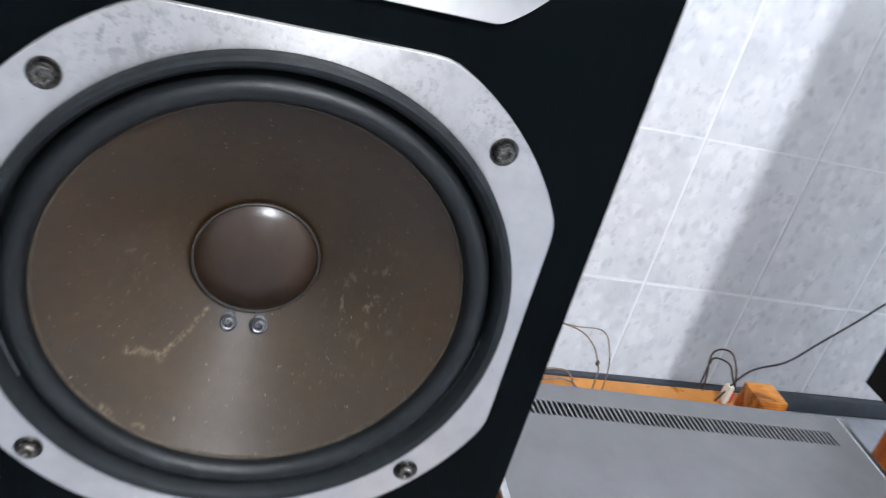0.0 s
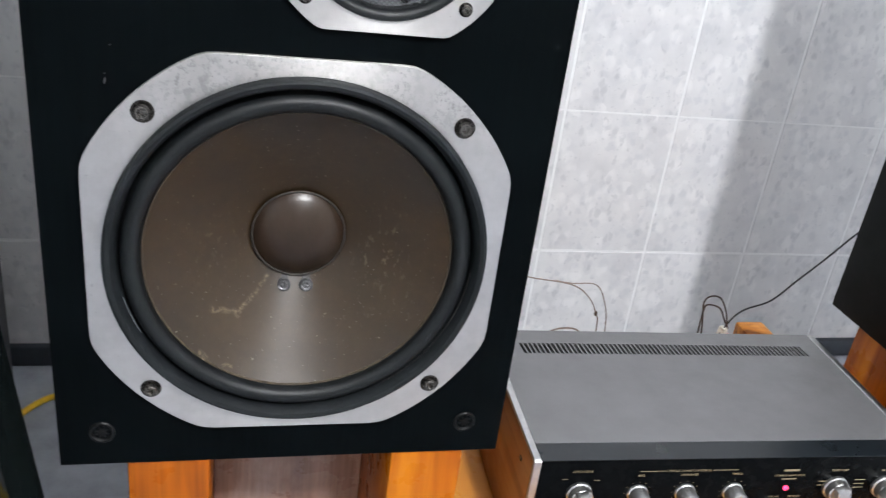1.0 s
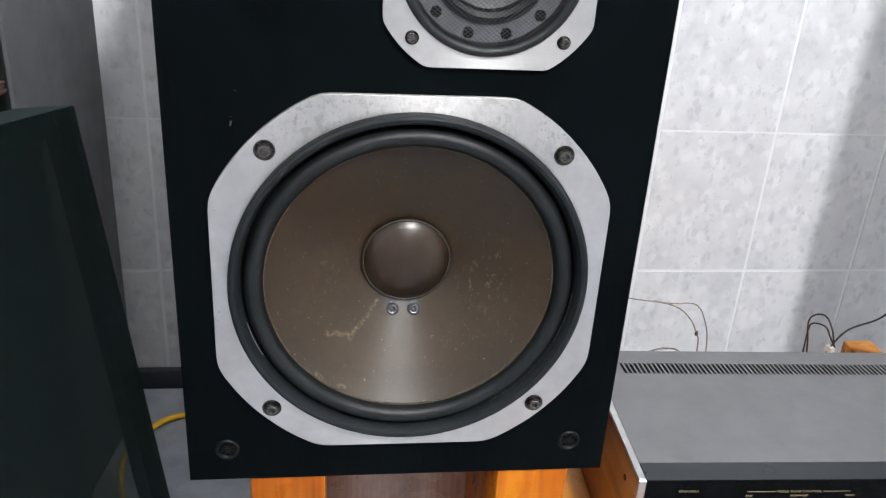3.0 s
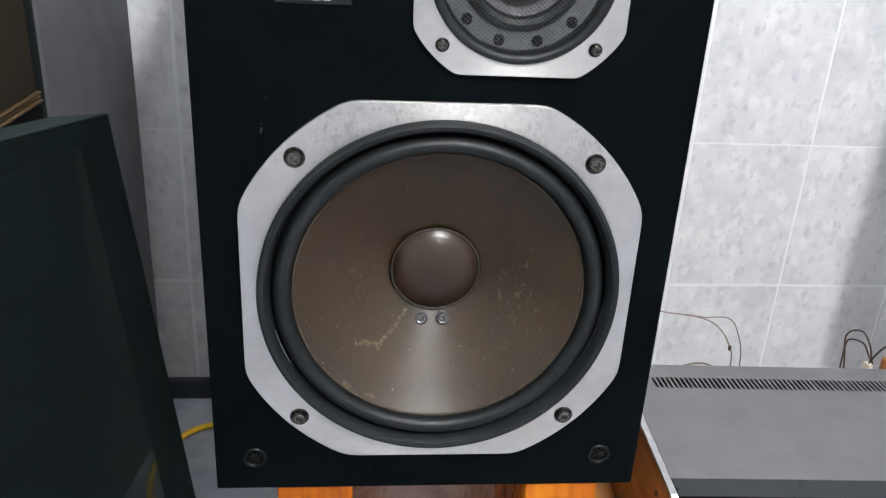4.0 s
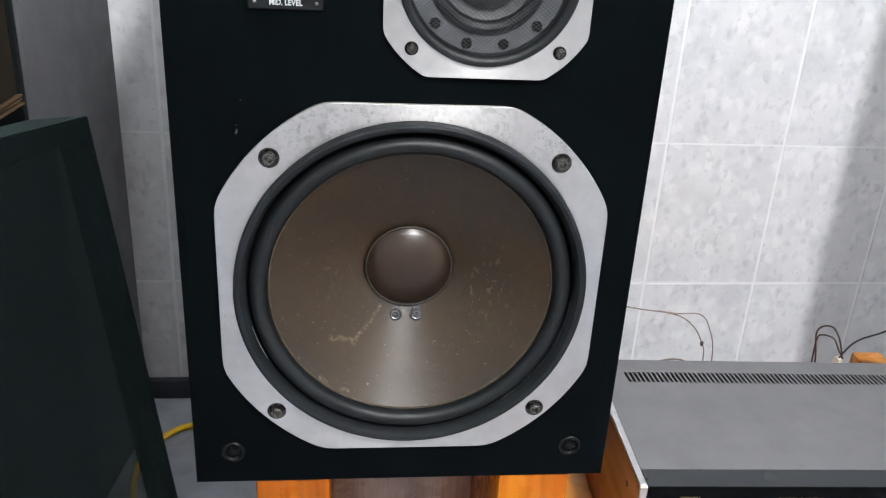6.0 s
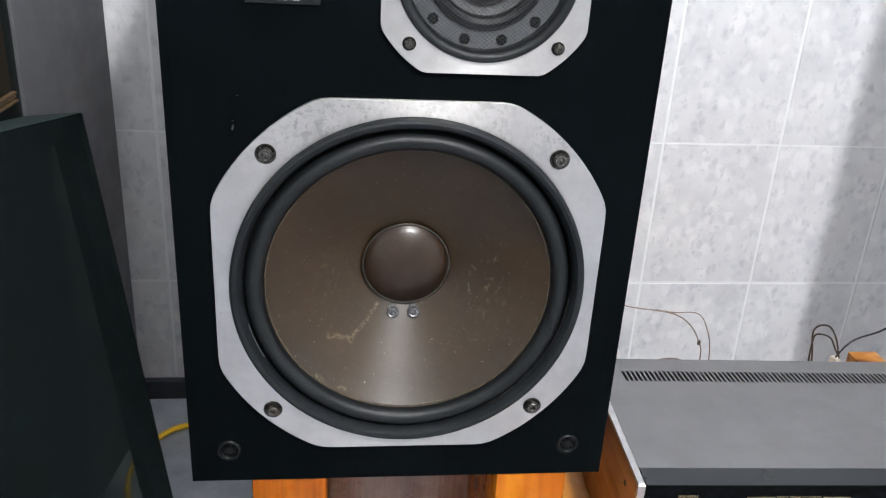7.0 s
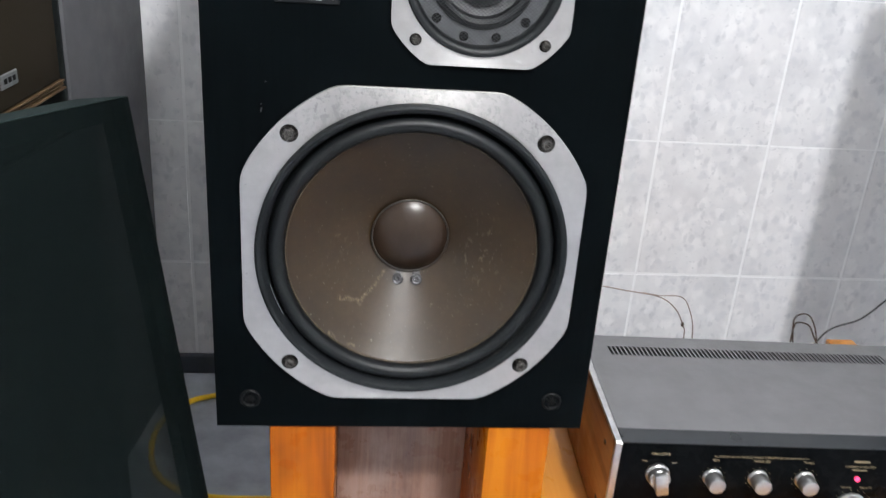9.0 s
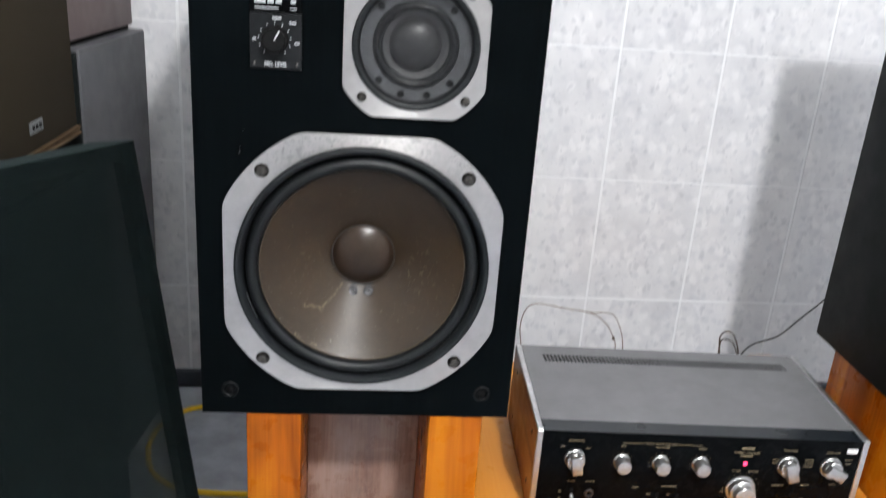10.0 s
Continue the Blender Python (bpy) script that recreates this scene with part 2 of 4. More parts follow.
def rubber_material(name, colour, rough, spec):
    """Grained black rubber, dusty in places."""
    m = Mat(name, rough, 0, spec)
    dark = tuple(v * 0.7 for v in colour)
    m.colour(m.mix(m.math("MULTIPLY", m.ramp(m.noise(35, 5, 0.65), (0.52, 0.0), (0.75, 1.0)), 0.5), m.mix(m.noise(90, 4), dark, colour), tuple(v * 2.0 for v in colour)))
    m.rough(m.ramp(m.noise(120, 4), (0.3, rough - 0.08), (0.7, rough + 0.1)))
    m.bump(m.noise(650, 4, 0.7), 0.35, 0.0006)
    return m.m


def cloth_material(name, thread, gap, pitch, see):
    """Woven loudspeaker cloth, threads on the slant; the share see of it is open between them."""
    m = Mat(name, 0.9, 0, 0.08)
    rows = []
    for turn in (0.6, -0.6):
        w = m.node("ShaderNodeTexWave", wave_type="BANDS", bands_direction="X")
        w.inputs["Scale"].default_value = 0.314 / pitch
        m.link(m.scaled(1, 1, 1, ry=turn), w.inputs["Vector"])
        rows.append(w.outputs["Fac"])
    weave = m.math("MULTIPLY", rows[0], m.math("ADD", 0.4, m.math("MULTIPLY", rows[1], 0.6)))
    n = m.noise(9, 4)
    col = m.ramp(weave, (0.15, gap), (0.75, thread))
    m.colour(m.mix(m.math("MULTIPLY", n, 0.5), col, gap))
    m.bump(weave, 0.35, 0.0008)
    m.b.inputs["Alpha"].default_value = 1.0 - see
    return m.m


M_BLACK = veneer_material()
M_SIDE = plain("black_side_veneer", (0.0055, 0.0068, 0.0070), 0.5, vary=0.2, scale=10, bump=0.15, bscale=300, spec=0.07)
M_TRIM = aluminium_material("woofer_aluminium", 0.155)
M_MIDTRIM = aluminium_material("midrange_aluminium", 0.080)
M_RUBBER = rubber_material("black_rubber", (0.0050, 0.0062, 0.0070), 0.42, 0.24)
M_GASKET = rubber_material("rubber_gasket", (0.0085, 0.0102, 0.0115), 0.52, 0.16)
M_CONE = cone_material()
M_CAP = cap_material()
M_RIM = plain("cut_paper_edge", (0.045, 0.032, 0.019), 0.7, vary=0.5, scale=200)
M_GLUE = plain("dark_glue_bead", (0.012, 0.008, 0.005), 0.5, vary=0.4, scale=200, bump=0.5, bscale=900)
M_SCREW = plain("blackened_steel", (0.055, 0.051, 0.047), 0.24, 0.9, vary=0.2, scale=200, bump=0.06, bscale=600)
M_SOCKET = plain("worn_steel", (0.12, 0.112, 0.102), 0.26, 0.95, vary=0.3, scale=400)
# near-black; on the sheet under the vent slots it stands in for shade
M_NEARBLACK = plain("near_black", (0.0035, 0.0035, 0.0036), 0.75, vary=0.2, spec=0.10)
M_SOLDER = plain("dull_solder_tag", (0.022, 0.021, 0.022), 0.45, 0.4, vary=0.4, scale=300, bump=0.4, bscale=600)
M_EYELET = plain("tinned_eyelet", (0.070, 0.069, 0.073), 0.34, 0.8, vary=0.4, scale=300, bump=0.3, bscale=500)
M_MESH = plain("dark_wire_mesh", (0.030, 0.031, 0.034), 0.45, 0.3, vary=0.2, scale=200)
M_SOCKETRING = plain("moulded_black_plastic", (0.0030, 0.0034, 0.0036), 0.35, vary=0.25, scale=200, bump=0.2, bscale=900, spec=0.16)
M_MIDFLANGE = plain("grey_midrange_flange", (0.085, 0.088, 0.094), 0.55, 0.1, vary=0.2, scale=100)
M_MIDCONE = plain("grey_midrange_cone", (0.085, 0.085, 0.087), 0.5, vary=0.25, scale=120)
M_MIDDOME = plain("dark_midrange_dome", (0.022, 0.022, 0.023), 0.42, vary=0.25, scale=120)
M_PLATE = plain("dark_grey_plate", (0.0075, 0.0082, 0.0090), 0.42, 0.0, vary=0.2, scale=120, spec=0.12)
M_WHITE = plain("white_print", (0.50, 0.51, 0.52), 0.5, vary=0.06, scale=400)
M_GOLD = plain("gold_print", (0.23, 0.185, 0.11), 0.5, vary=0.1, scale=400)
M_CHROME = plain("satin_aluminium_knob", (0.46, 0.46, 0.455), 0.34, 0.95, vary=0.1, scale=200, bump=0.05)
M_EDGE = plain("bright_aluminium_edge", (0.50, 0.50, 0.50), 0.36, 1.0, vary=0.15, scale=120, bump=0.08)
M_BADGE = plain("dull_silver_badge", (0.17, 0.175, 0.18), 0.45, 0.5, vary=0.3, scale=200)
M_GLOSS = plain("glossy_black_edge", (0.006, 0.0085, 0.011), 0.30, 0.0, vary=0.1, scale=8, bump=0.0, spec=0.5)
M_AMP = plain("grey_painted_steel", (0.13, 0.13, 0.134), 0.42, 0.25, vary=0.08, scale=25, bump=0.18, bscale=900)
M_PANEL = plain("black_anodised_panel", (0.0016, 0.0019, 0.0022), 0.26, 0.0, vary=0.2, scale=30, bump=0.03, spec=0.03)
M_AMPSIDE = wood("walnut_side", (0.16, 0.062, 0.018), (0.26, 0.105, 0.032), (0.34, 0.15, 0.05), "y", 0.4, 20, 0.15)
M_POST = wood("varnished_pine_post", (0.15, 0.030, 0.0008), (0.29, 0.071, 0.0013), (0.40, 0.125, 0.003), "z", 0.30, 15, 0.0, 0.16)
M_BACK = board_material()
M_TABLE = wood("varnished_light_board", (0.40, 0.150, 0.018), (0.50, 0.200, 0.027), (0.58, 0.255, 0.042), "y", 0.34, 9, 0.06)
M_BLOCK = wood("orange_block", (0.12, 0.035, 0.006), (0.40, 0.15, 0.022), (0.58, 0.26, 0.05), "x", 0.35, 26, 0.2, 0.4)
M_TILE = tile_material()
M_GROUT = plain("white_grout", (0.76, 0.77, 0.78), 0.7, vary=0.04, scale=60, bump=0.3, bscale=600)
M_WALL = plain("white_plaster", (0.82, 0.825, 0.83), 0.8, vary=0.04, scale=6, bump=0.2, bscale=120)
M_WALLB = plain("grey_plaster", (0.46, 0.465, 0.47), 0.8, vary=0.06, scale=6, bump=0.2, bscale=120)
M_CEIL = plain("ceiling_paint", (0.85, 0.85, 0.85), 0.85, vary=0.03, scale=5, bump=0.2, bscale=90)
M_FLOOR = plain("blue_grey_floor_covering", (0.345, 0.363, 0.402), 0.8, vary=0.22, scale=16, bump=0.5, bscale=500)
M_BASE = plain("dark_skirting", (0.028, 0.034, 0.045), 0.5, vary=0.3, scale=30)
# the same green cloth twice: this one is paler, with overhead light in its colour
M_CLOTH_TOPLIT = cloth_material("top_lit_grille_cloth", (0.034, 0.047, 0.047), (0.010, 0.016, 0.016), 0.0034, 0.0)
M_CLOTH_OPEN = cloth_material("thin_grille_cloth", (0.0098, 0.0172, 0.0170), (0.0014, 0.0030, 0.0030), 0.0034, 0.30)
M_FRAME = plain("black_grille_frame", (0.006, 0.008, 0.008), 0.6, vary=0.3, scale=60, spec=0.15)
M_BROWNCLOTH = cloth_material("brown_grille_cloth", (0.055, 0.044, 0.029), (0.022, 0.0165, 0.0105), 0.0022, 0.0)
M_TANEDGE = wood("worn_tan_edge", (0.035, 0.020, 0.009), (0.085, 0.052, 0.025), (0.17, 0.11, 0.058), "x", 0.6, 40, 0.0)
M_GREY = plain("grey_vinyl", (0.049, 0.049, 0.054), 0.6, vary=0.15, scale=12, bump=0.2, bscale=350)
M_MAUVE = plain("mauve_grey_vinyl", (0.115, 0.087, 0.085), 0.6, vary=0.12, scale=12, bump=0.2, bscale=350)
M_YELLOW = plain("yellow_cable_sheath", (0.86, 0.54, 0.010), 0.4, vary=0.1, scale=60)
M_WIRE = plain("brown_wire", (0.17, 0.125, 0.10), 0.5, vary=0.3, scale=90)
M_LEAD = plain("dark_brown_lead", (0.045, 0.028, 0.018), 0.5, vary=0.3, scale=90)
M_BLACKWIRE = plain("black_wire", (0.015, 0.015, 0.016), 0.45, vary=0.3, scale=90)
M_PLUG = plain("cream_plug", (0.66, 0.62, 0.53), 0.4, vary=0.08, scale=90)
M_RED = plain("red_plastic", (0.50, 0.03, 0.02), 0.35, vary=0.1, scale=90)
M_STICKER = plain("white_sticker", (0.70, 0.70, 0.69), 0.55, vary=0.05, scale=90)
led = Mat("lit_red_lamp", 0.3)
led.colour((0.6, 0.02, 0.06))
led.b.inputs["Emission Color"].default_value = (1.0, 0.05, 0.16, 1)
led.b.inputs["Emission Strength"].default_value = 2.6
M_LED = led.m


# ---- building helpers ----
def part(name, bm, material, parent=None, label="", smooth=35, m=None):
    """Links a bmesh as one mesh object under a thing or a part."""
    mesh = bpy.data.meshes.new(name)
    bmesh.ops.recalc_face_normals(bm, faces=bm.faces)
    bm.to_mesh(mesh)
    bm.free()
    return part_of(name, mesh, material, parent, label, smooth, m)


def part_of(name, mesh, material, parent=None, label="", smooth=35, m=None):
    if material and not mesh.materials:
        mesh.materials.append(material)
    if smooth:
        mesh.polygons.foreach_set("use_smooth", [True] * len(mesh.polygons))
        mesh.set_sharp_from_angle(angle=radians(smooth))
    ob = new(name, mesh)
    if m is not None:
        ob.matrix_basis = m
    if parent:
        ob.parent = parent
    return tagged(ob, label) if label else ob


def thing(name, m, label, category, group="", kind=""):
    ob = new(name)
    ob.matrix_basis = m
    ob.empty_display_size = 0.05
    return tagged(ob, label, category, group, kind)


def box(x0, x1, y0, y1, z0, z1, bevel=0.0, seg=2, bm=None):
    bm = bm or bmesh.new()
    made = bmesh.ops.create_cube(bm, size=1.0)["verts"]
    for v in made:
        v.co = Vector(((x0 + x1) / 2 + v.co.x * (x1 - x0), (y0 + y1) / 2 + v.co.y * (y1 - y0), (z0 + z1) / 2 + v.co.z * (z1 - z0)))
    if bevel:
        edges = {e for v in made for e in v.link_edges}
        bmesh.ops.bevel(bm, geom=list(edges), offset=bevel, segments=seg, profile=0.5, affect="EDGES")
    return bm


def lathe(profile, n=48, bm=None, centre=(0, 0, 0), closed=False):
    """Turns (radius, y) pairs round the y axis; radius 0 closes an end."""
    bm = bm or bmesh.new()
    cx, cy, cz = centre
    rings = []
    for r, y in profile:
        if r < 1e-6:
            rings.append([bm.verts.new((cx, cy + y, cz))])
        else:
            rings.append([bm.verts.new((cx + r * math.cos(2 * math.pi * k / n), cy + y, cz + r * math.sin(2 * math.pi * k / n))) for k in range(n)])
    pairs = list(zip(rings, rings[1:]))
    if closed:
        pairs.append((rings[-1], rings[0]))
    for a, b in pairs:
        for k in range(n):
            q = (k + 1) % n
            if len(a) == 1 and len(b) == 1:
                continue
            if len(a) == 1:
                bm.faces.new((a[0], b[k], b[q]))
            elif len(b) == 1:
                bm.faces.new((a[k], a[q], b[0]))
            else:
                bm.faces.new((a[k], a[q], b[q], b[k]))
    return bm


def turned_z(profile, n=32):
    """The same, standing upright."""
    bm = lathe(profile, n)
    bm.transform(Matrix.Rotation(radians(90), 4, "X"))
    return bm


def smooth_path(points, steps=8):
    """Catmull-Rom through the points."""
    p = [Vector(a) for a in points]
    p = [2 * p[0] - p[1]] + p + [2 * p[-1] - p[-2]]
    out = []
    for k in range(1, len(p) - 2):
        for s in range(steps):
            t = s / steps
            a, b, c, d = p[k - 1], p[k], p[k + 1], p[k + 2]
            out.append(0.5 * (2 * b + (c - a) * t + (2 * a - 5 * b + 4 * c - d) * t * t + (3 * b - a - 3 * c + d) * t ** 3))
    out.append(p[-2])
    return out


def tube(points, radius, sides=8, steps=8, bm=None, ends=True):
    bm = bm or bmesh.new()
    path = smooth_path(points, steps) if steps else [Vector(a) for a in points]
    side = Vector((0.3, 0.2, 0.93)).normalized()
    rings = []
    for k, p in enumerate(path):
        way = (path[min(k + 1, len(path) - 1)] - path[max(k - 1, 0)]).normalized()
        side = (side - way * side.dot(way)).normalized()
        up = way.cross(side)
        rings.append([bm.verts.new(p + radius * (math.cos(2 * math.pi * j / sides) * side + math.sin(2 * math.pi * j / sides) * up)) for j in range(sides)])
    for a, b in zip(rings, rings[1:]):
        for j in range(sides):
            q = (j + 1) % sides
            bm.faces.new((a[j], a[q], b[q], b[j]))
    if ends:
        bm.faces.new(rings[0])
        bm.faces.new(rings[-1][::-1])
    return bm


def lettering(name, text, size, material, parent, x, y, z, width=0.0, align="CENTER", bold=0.0):
    """Printed words on a face that looks along -y."""
    data = bpy.data.curves.new(name, "FONT")
    data.body, data.size, data.align_x, data.align_y, data.extrude, data.offset = text, size, align, "CENTER", 0.00012, bold
    data.resolution_u = 2
    ob = bpy.data.objects.new(name, data)
    mesh = bpy.data.meshes.new_from_object(ob)
    bpy.data.objects.remove(ob)
    mesh.materials.clear()
    span = max(v.co.x for v in mesh.vertices) - min(v.co.x for v in mesh.vertices)
    k = width / span if width else 1.0
    mesh.transform(pose(x, y, z, 90, 0, 0) @ Matrix.Diagonal((k, 1, 1, 1)))
    return part_of(name, mesh, material, parent, smooth=0)


def squircle(half, radius, n=160):
    """Outline of a disc of that radius cut by a square, with eased corners."""
    out = []
    for k in range(n):
        a = 2 * math.pi * k / n
        c, s = abs(math.cos(a)), abs(math.sin(a))
        flat = half / max(c, s)
        # soft minimum of the flat and of the arc
        w = 90.0 / half
        r = -math.log(math.exp(-w * 1.2 * flat) + math.exp(-w * 1.2 * radius)) / (w * 1.2)
        out.append((r * math.cos(a), r * math.sin(a)))
    return out


def trim_plate(half, radius, hole, front, back, n=160):
    """Flat aluminium surround with a round opening and an eased rim."""
    bm = bmesh.new()
    outer = squircle(half, radius, n)
    rings = []
    for k, (scale, y) in enumerate(((1.0, back), (1.0, front + 0.0002), (1 - 0.0002 / half, front))):
        rings.append([bm.verts.new((x * scale, y, z * scale)) for x, z in outer])
    for r, y in ((hole + 0.0002, front), (hole, front + 0.0002), (hole, back)):
        rings.append([bm.verts.new((r * math.cos(2 * math.pi * k / n), y, r * math.sin(2 * math.pi * k / n))) for k in range(n)])
    for a, b in zip(rings, rings[1:] + rings[:1]):
        for k in range(n):
            q = (k + 1) % n
            bm.faces.new((a[k], a[q], b[q], b[k]))
    return bm


def socket_screw(parent, x, y, z, r, turn=0.0):
    """Cap screw with a hexagonal socket in a dark washer."""
    w = part("screw", lathe([(0, 0.0004), (r * 0.98, 0.0004), (r, -0.0008), (r * 0.93, -0.0016), (r * 0.74, -0.0012), (r * 0.70, -0.0034), (r * 0.62, -0.0042),
                             (r * 0.40, -0.0042), (r * 0.36, -0.0036), (r * 0.34, -0.0012), (0, -0.0012)], 24), M_SCREW, parent, m=pose(x, y, z))
    part("socket", lathe([(r * 0.60, -0.0044), (r * 0.56, -0.0047), (r * 0.40, -0.0047), (r * 0.33, -0.0040), (r * 0.33, -0.0016), (0, -0.0014)], 6), M_SOCKET, w, "worn bare steel socket", smooth=20,
         m=pose(0, 0, 0, 0, turn, 0))
    return w


# ---- the room ----
WALL_Y, FLOOR_Z, CEIL_Z = 0.672, 0.0, 2.45
X0, X1, YB = -1.737, 2.263, -3.2


def room():
    floor = tagged(part("floor", box(X0 - 0.1, X1 + 0.1, YB - 0.1, WALL_Y + 0.1, -0.08, 0.0), M_FLOOR), "blue-grey mottled floor covering", "floor", kind="structure")
    ceiling = tagged(part("ceiling", box(X0 - 0.1, X1 + 0.1, YB - 0.1, WALL_Y + 0.1, CEIL_Z, CEIL_Z + 0.1), M_CEIL), "white painted ceiling", "ceiling", kind="structure")
    wn = tagged(part("wall_north", box(X0, X1, WALL_Y + 0.0008, WALL_Y + 0.1, 0, CEIL_Z), M_GROUT), "wall of grey marbled glazed tiles", "wall", kind="structure")
    tagged(part("wall_south", box(X0, X1, YB - 0.1, YB, 0, CEIL_Z), M_WALLB), "plain pale grey painted wall", "wall", kind="structure")
    tagged(part("wall_west", box(X0 - 0.1, X0, YB - 0.1, WALL_Y + 0.1, 0, CEIL_Z), M_WALL), "plain white painted wall", "wall", kind="structure")
    tagged(part("wall_east", box(X1, X1 + 0.1, YB - 0.1, WALL_Y + 0.1, 0, CEIL_Z), M_WALL), "plain white painted wall", "wall", kind="structure")
    bm = box(X0 + 0.001, X1 - 0.001, WALL_Y - 0.012, WALL_Y + 0.004, 0.0, 0.037, 0.004)
    tagged(part("baseboard", bm, M_BASE), "dark grey skirting along the tiled wall", "baseboard", kind="structure")
    return wn


wall_north = room()


def ceiling_lamp():
    lamp = thing("ceiling_lamp", pose(LAMP[0], LAMP[1], CEIL_Z - 0.002), "bare white globe lamp in a holder on the ceiling, switched on", "ceiling lamp")
    part("lamp_base", turned_z([(0, 0), (0.050, 0), (0.052, -0.004), (0.048, -0.012), (0.030, -0.016), (0, -0.016)]), M_WHITE, lamp)
    part("lamp_holder", turned_z([(0, -0.0162), (0.019, -0.0162), (0.021, -0.020), (0.021, -0.032), (0.018, -0.035), (0, -0.035)]), M_WHITE, lamp)


ceiling_lamp()

# ---- the loudspeakers ----
SPK_Z, SPK_W, SPK_H, SPK_D = 0.354, 0.368, 0.655, 0.275
W_Z = 0.546 - SPK_Z


def woofer(cab):
    """Twelve inch bass unit with an aluminium surround."""
    unit = part("woofer", trim_plate(0.1545, 0.1705, 0.1425, -0.0045, 0.0015), M_TRIM, cab, "bass unit with tarnished aluminium surround and brown cone", m=pose(0, 0, W_Z))
    part("gasket", lathe([(0.1424, 0.0), (0.1424, -0.0108), (0.1416, -0.0126), (0.1397, -0.0134), (0.1369, -0.0124), (0.1347, -0.0092), (0.1334, -0.0040), (0.1328, 0.008), (0.1295, 0.008)], 128), M_GASKET, unit, "matt black rubber gasket")
    for a0, a1 in ((194, 208), (303, 357)):
        arc = [(0.1331 * math.cos(radians(a)), -0.0042, 0.1331 * math.sin(radians(a))) for a in range(a0, a1 + 1, 2)]
        part("rim", tube(arc, 0.00022, 6, 2), M_EDGE if a0 < 250 else M_SOCKET, unit, "thin bare metal rim")
    roll = []
    for k in range(15):
        a = math.pi * k / 14
        roll.append((0.1236 + 0.0072 * math.cos(a), -0.0018 - 0.0085 * math.sin(a)))
    roll = [(0.1325, 0.006), (0.1318, 0.0012)] + roll + [(0.1158, -0.0008), (0.1150, 0.0008)]
    part("surround", lathe(roll, 128), M_RUBBER, unit, "black rubber half-roll edge")
    cone = []
    for k in range(15):
        u = k / 14
        r = 0.1165 - u * 0.0805
        cone.append((r, cone_depth(r)))
    part("cone", lathe(cone, 128), M_CONE, unit, "brown coated paper cone, scuffed, with a glue smear")
    part("cone_rim", lathe([(0.1163, -0.0004), (0.1160, -0.0016), (0.1153, -0.0018), (0.1148, 0.0000)], 128), M_RIM, unit, "pale cut edge of the paper cone")
    bead = [(0.0369 + 0.0010 * math.cos(a), 0.0432 + 0.0010 * math.sin(a)) for a in [2 * math.pi * k / 8 for k in range(8)]]
    part("glue_bead", lathe(bead, 72, closed=True), M_GLUE, unit)
    rs = 0.062
    cap = [(0.0365, 0.0440)]
    for k in range(1, 13):
        a = math.asin(0.0360 / rs) * (1 - k / 12)
        cap.append((rs * math.sin(a), 0.0428 - (rs * math.cos(a) - math.sqrt(rs ** 2 - 0.0360 ** 2))))
    cap[-1] = (0, cap[-1][1])
    part("dust_cap", lathe(cap, 72), M_CAP, unit, "glossy brown domed dust cap")
    for x in (-0.0105, 0.0080):
        seat = pose(x, cone_depth(0.0462) - 0.0008, -0.0448, -28, 0, 0)
        e = part("lead_eyelet", lathe([(0.0050, 0.002), (0.0050, -0.0004), (0.0043, -0.0012), (0.0034, -0.0010), (0.0030, -0.0022), (0.0021, -0.0025), (0.0016, 0.0002), (0, 0.0002)], 18), M_EYELET, unit, "tinned solder eyelet", m=seat)
        part("solder_tag", lathe([(0, 0.0012), (0.0060, 0.0012), (0.0060, 0.0005), (0.0054, 0.0002), (0, 0.0002)], 16), M_SOLDER, e, "dull grey lead tag under the eyelet")
        part("lead_neck", box(-0.0034, 0.0034, 0.0006, 0.0014, 0.0035, 0.0092, 0.0004, 1), M_SOLDER, e, "dark glue over the lead")
    for sx, sz, turn in ((-1, 1, 10), (1, 1, 35), (-1, -1, 22), (1, -1, 5)):
        socket_screw(unit, sx * 0.1117, -0.0043, 0.1117 if sz > 0 else -0.1140, 0.0080, turn)


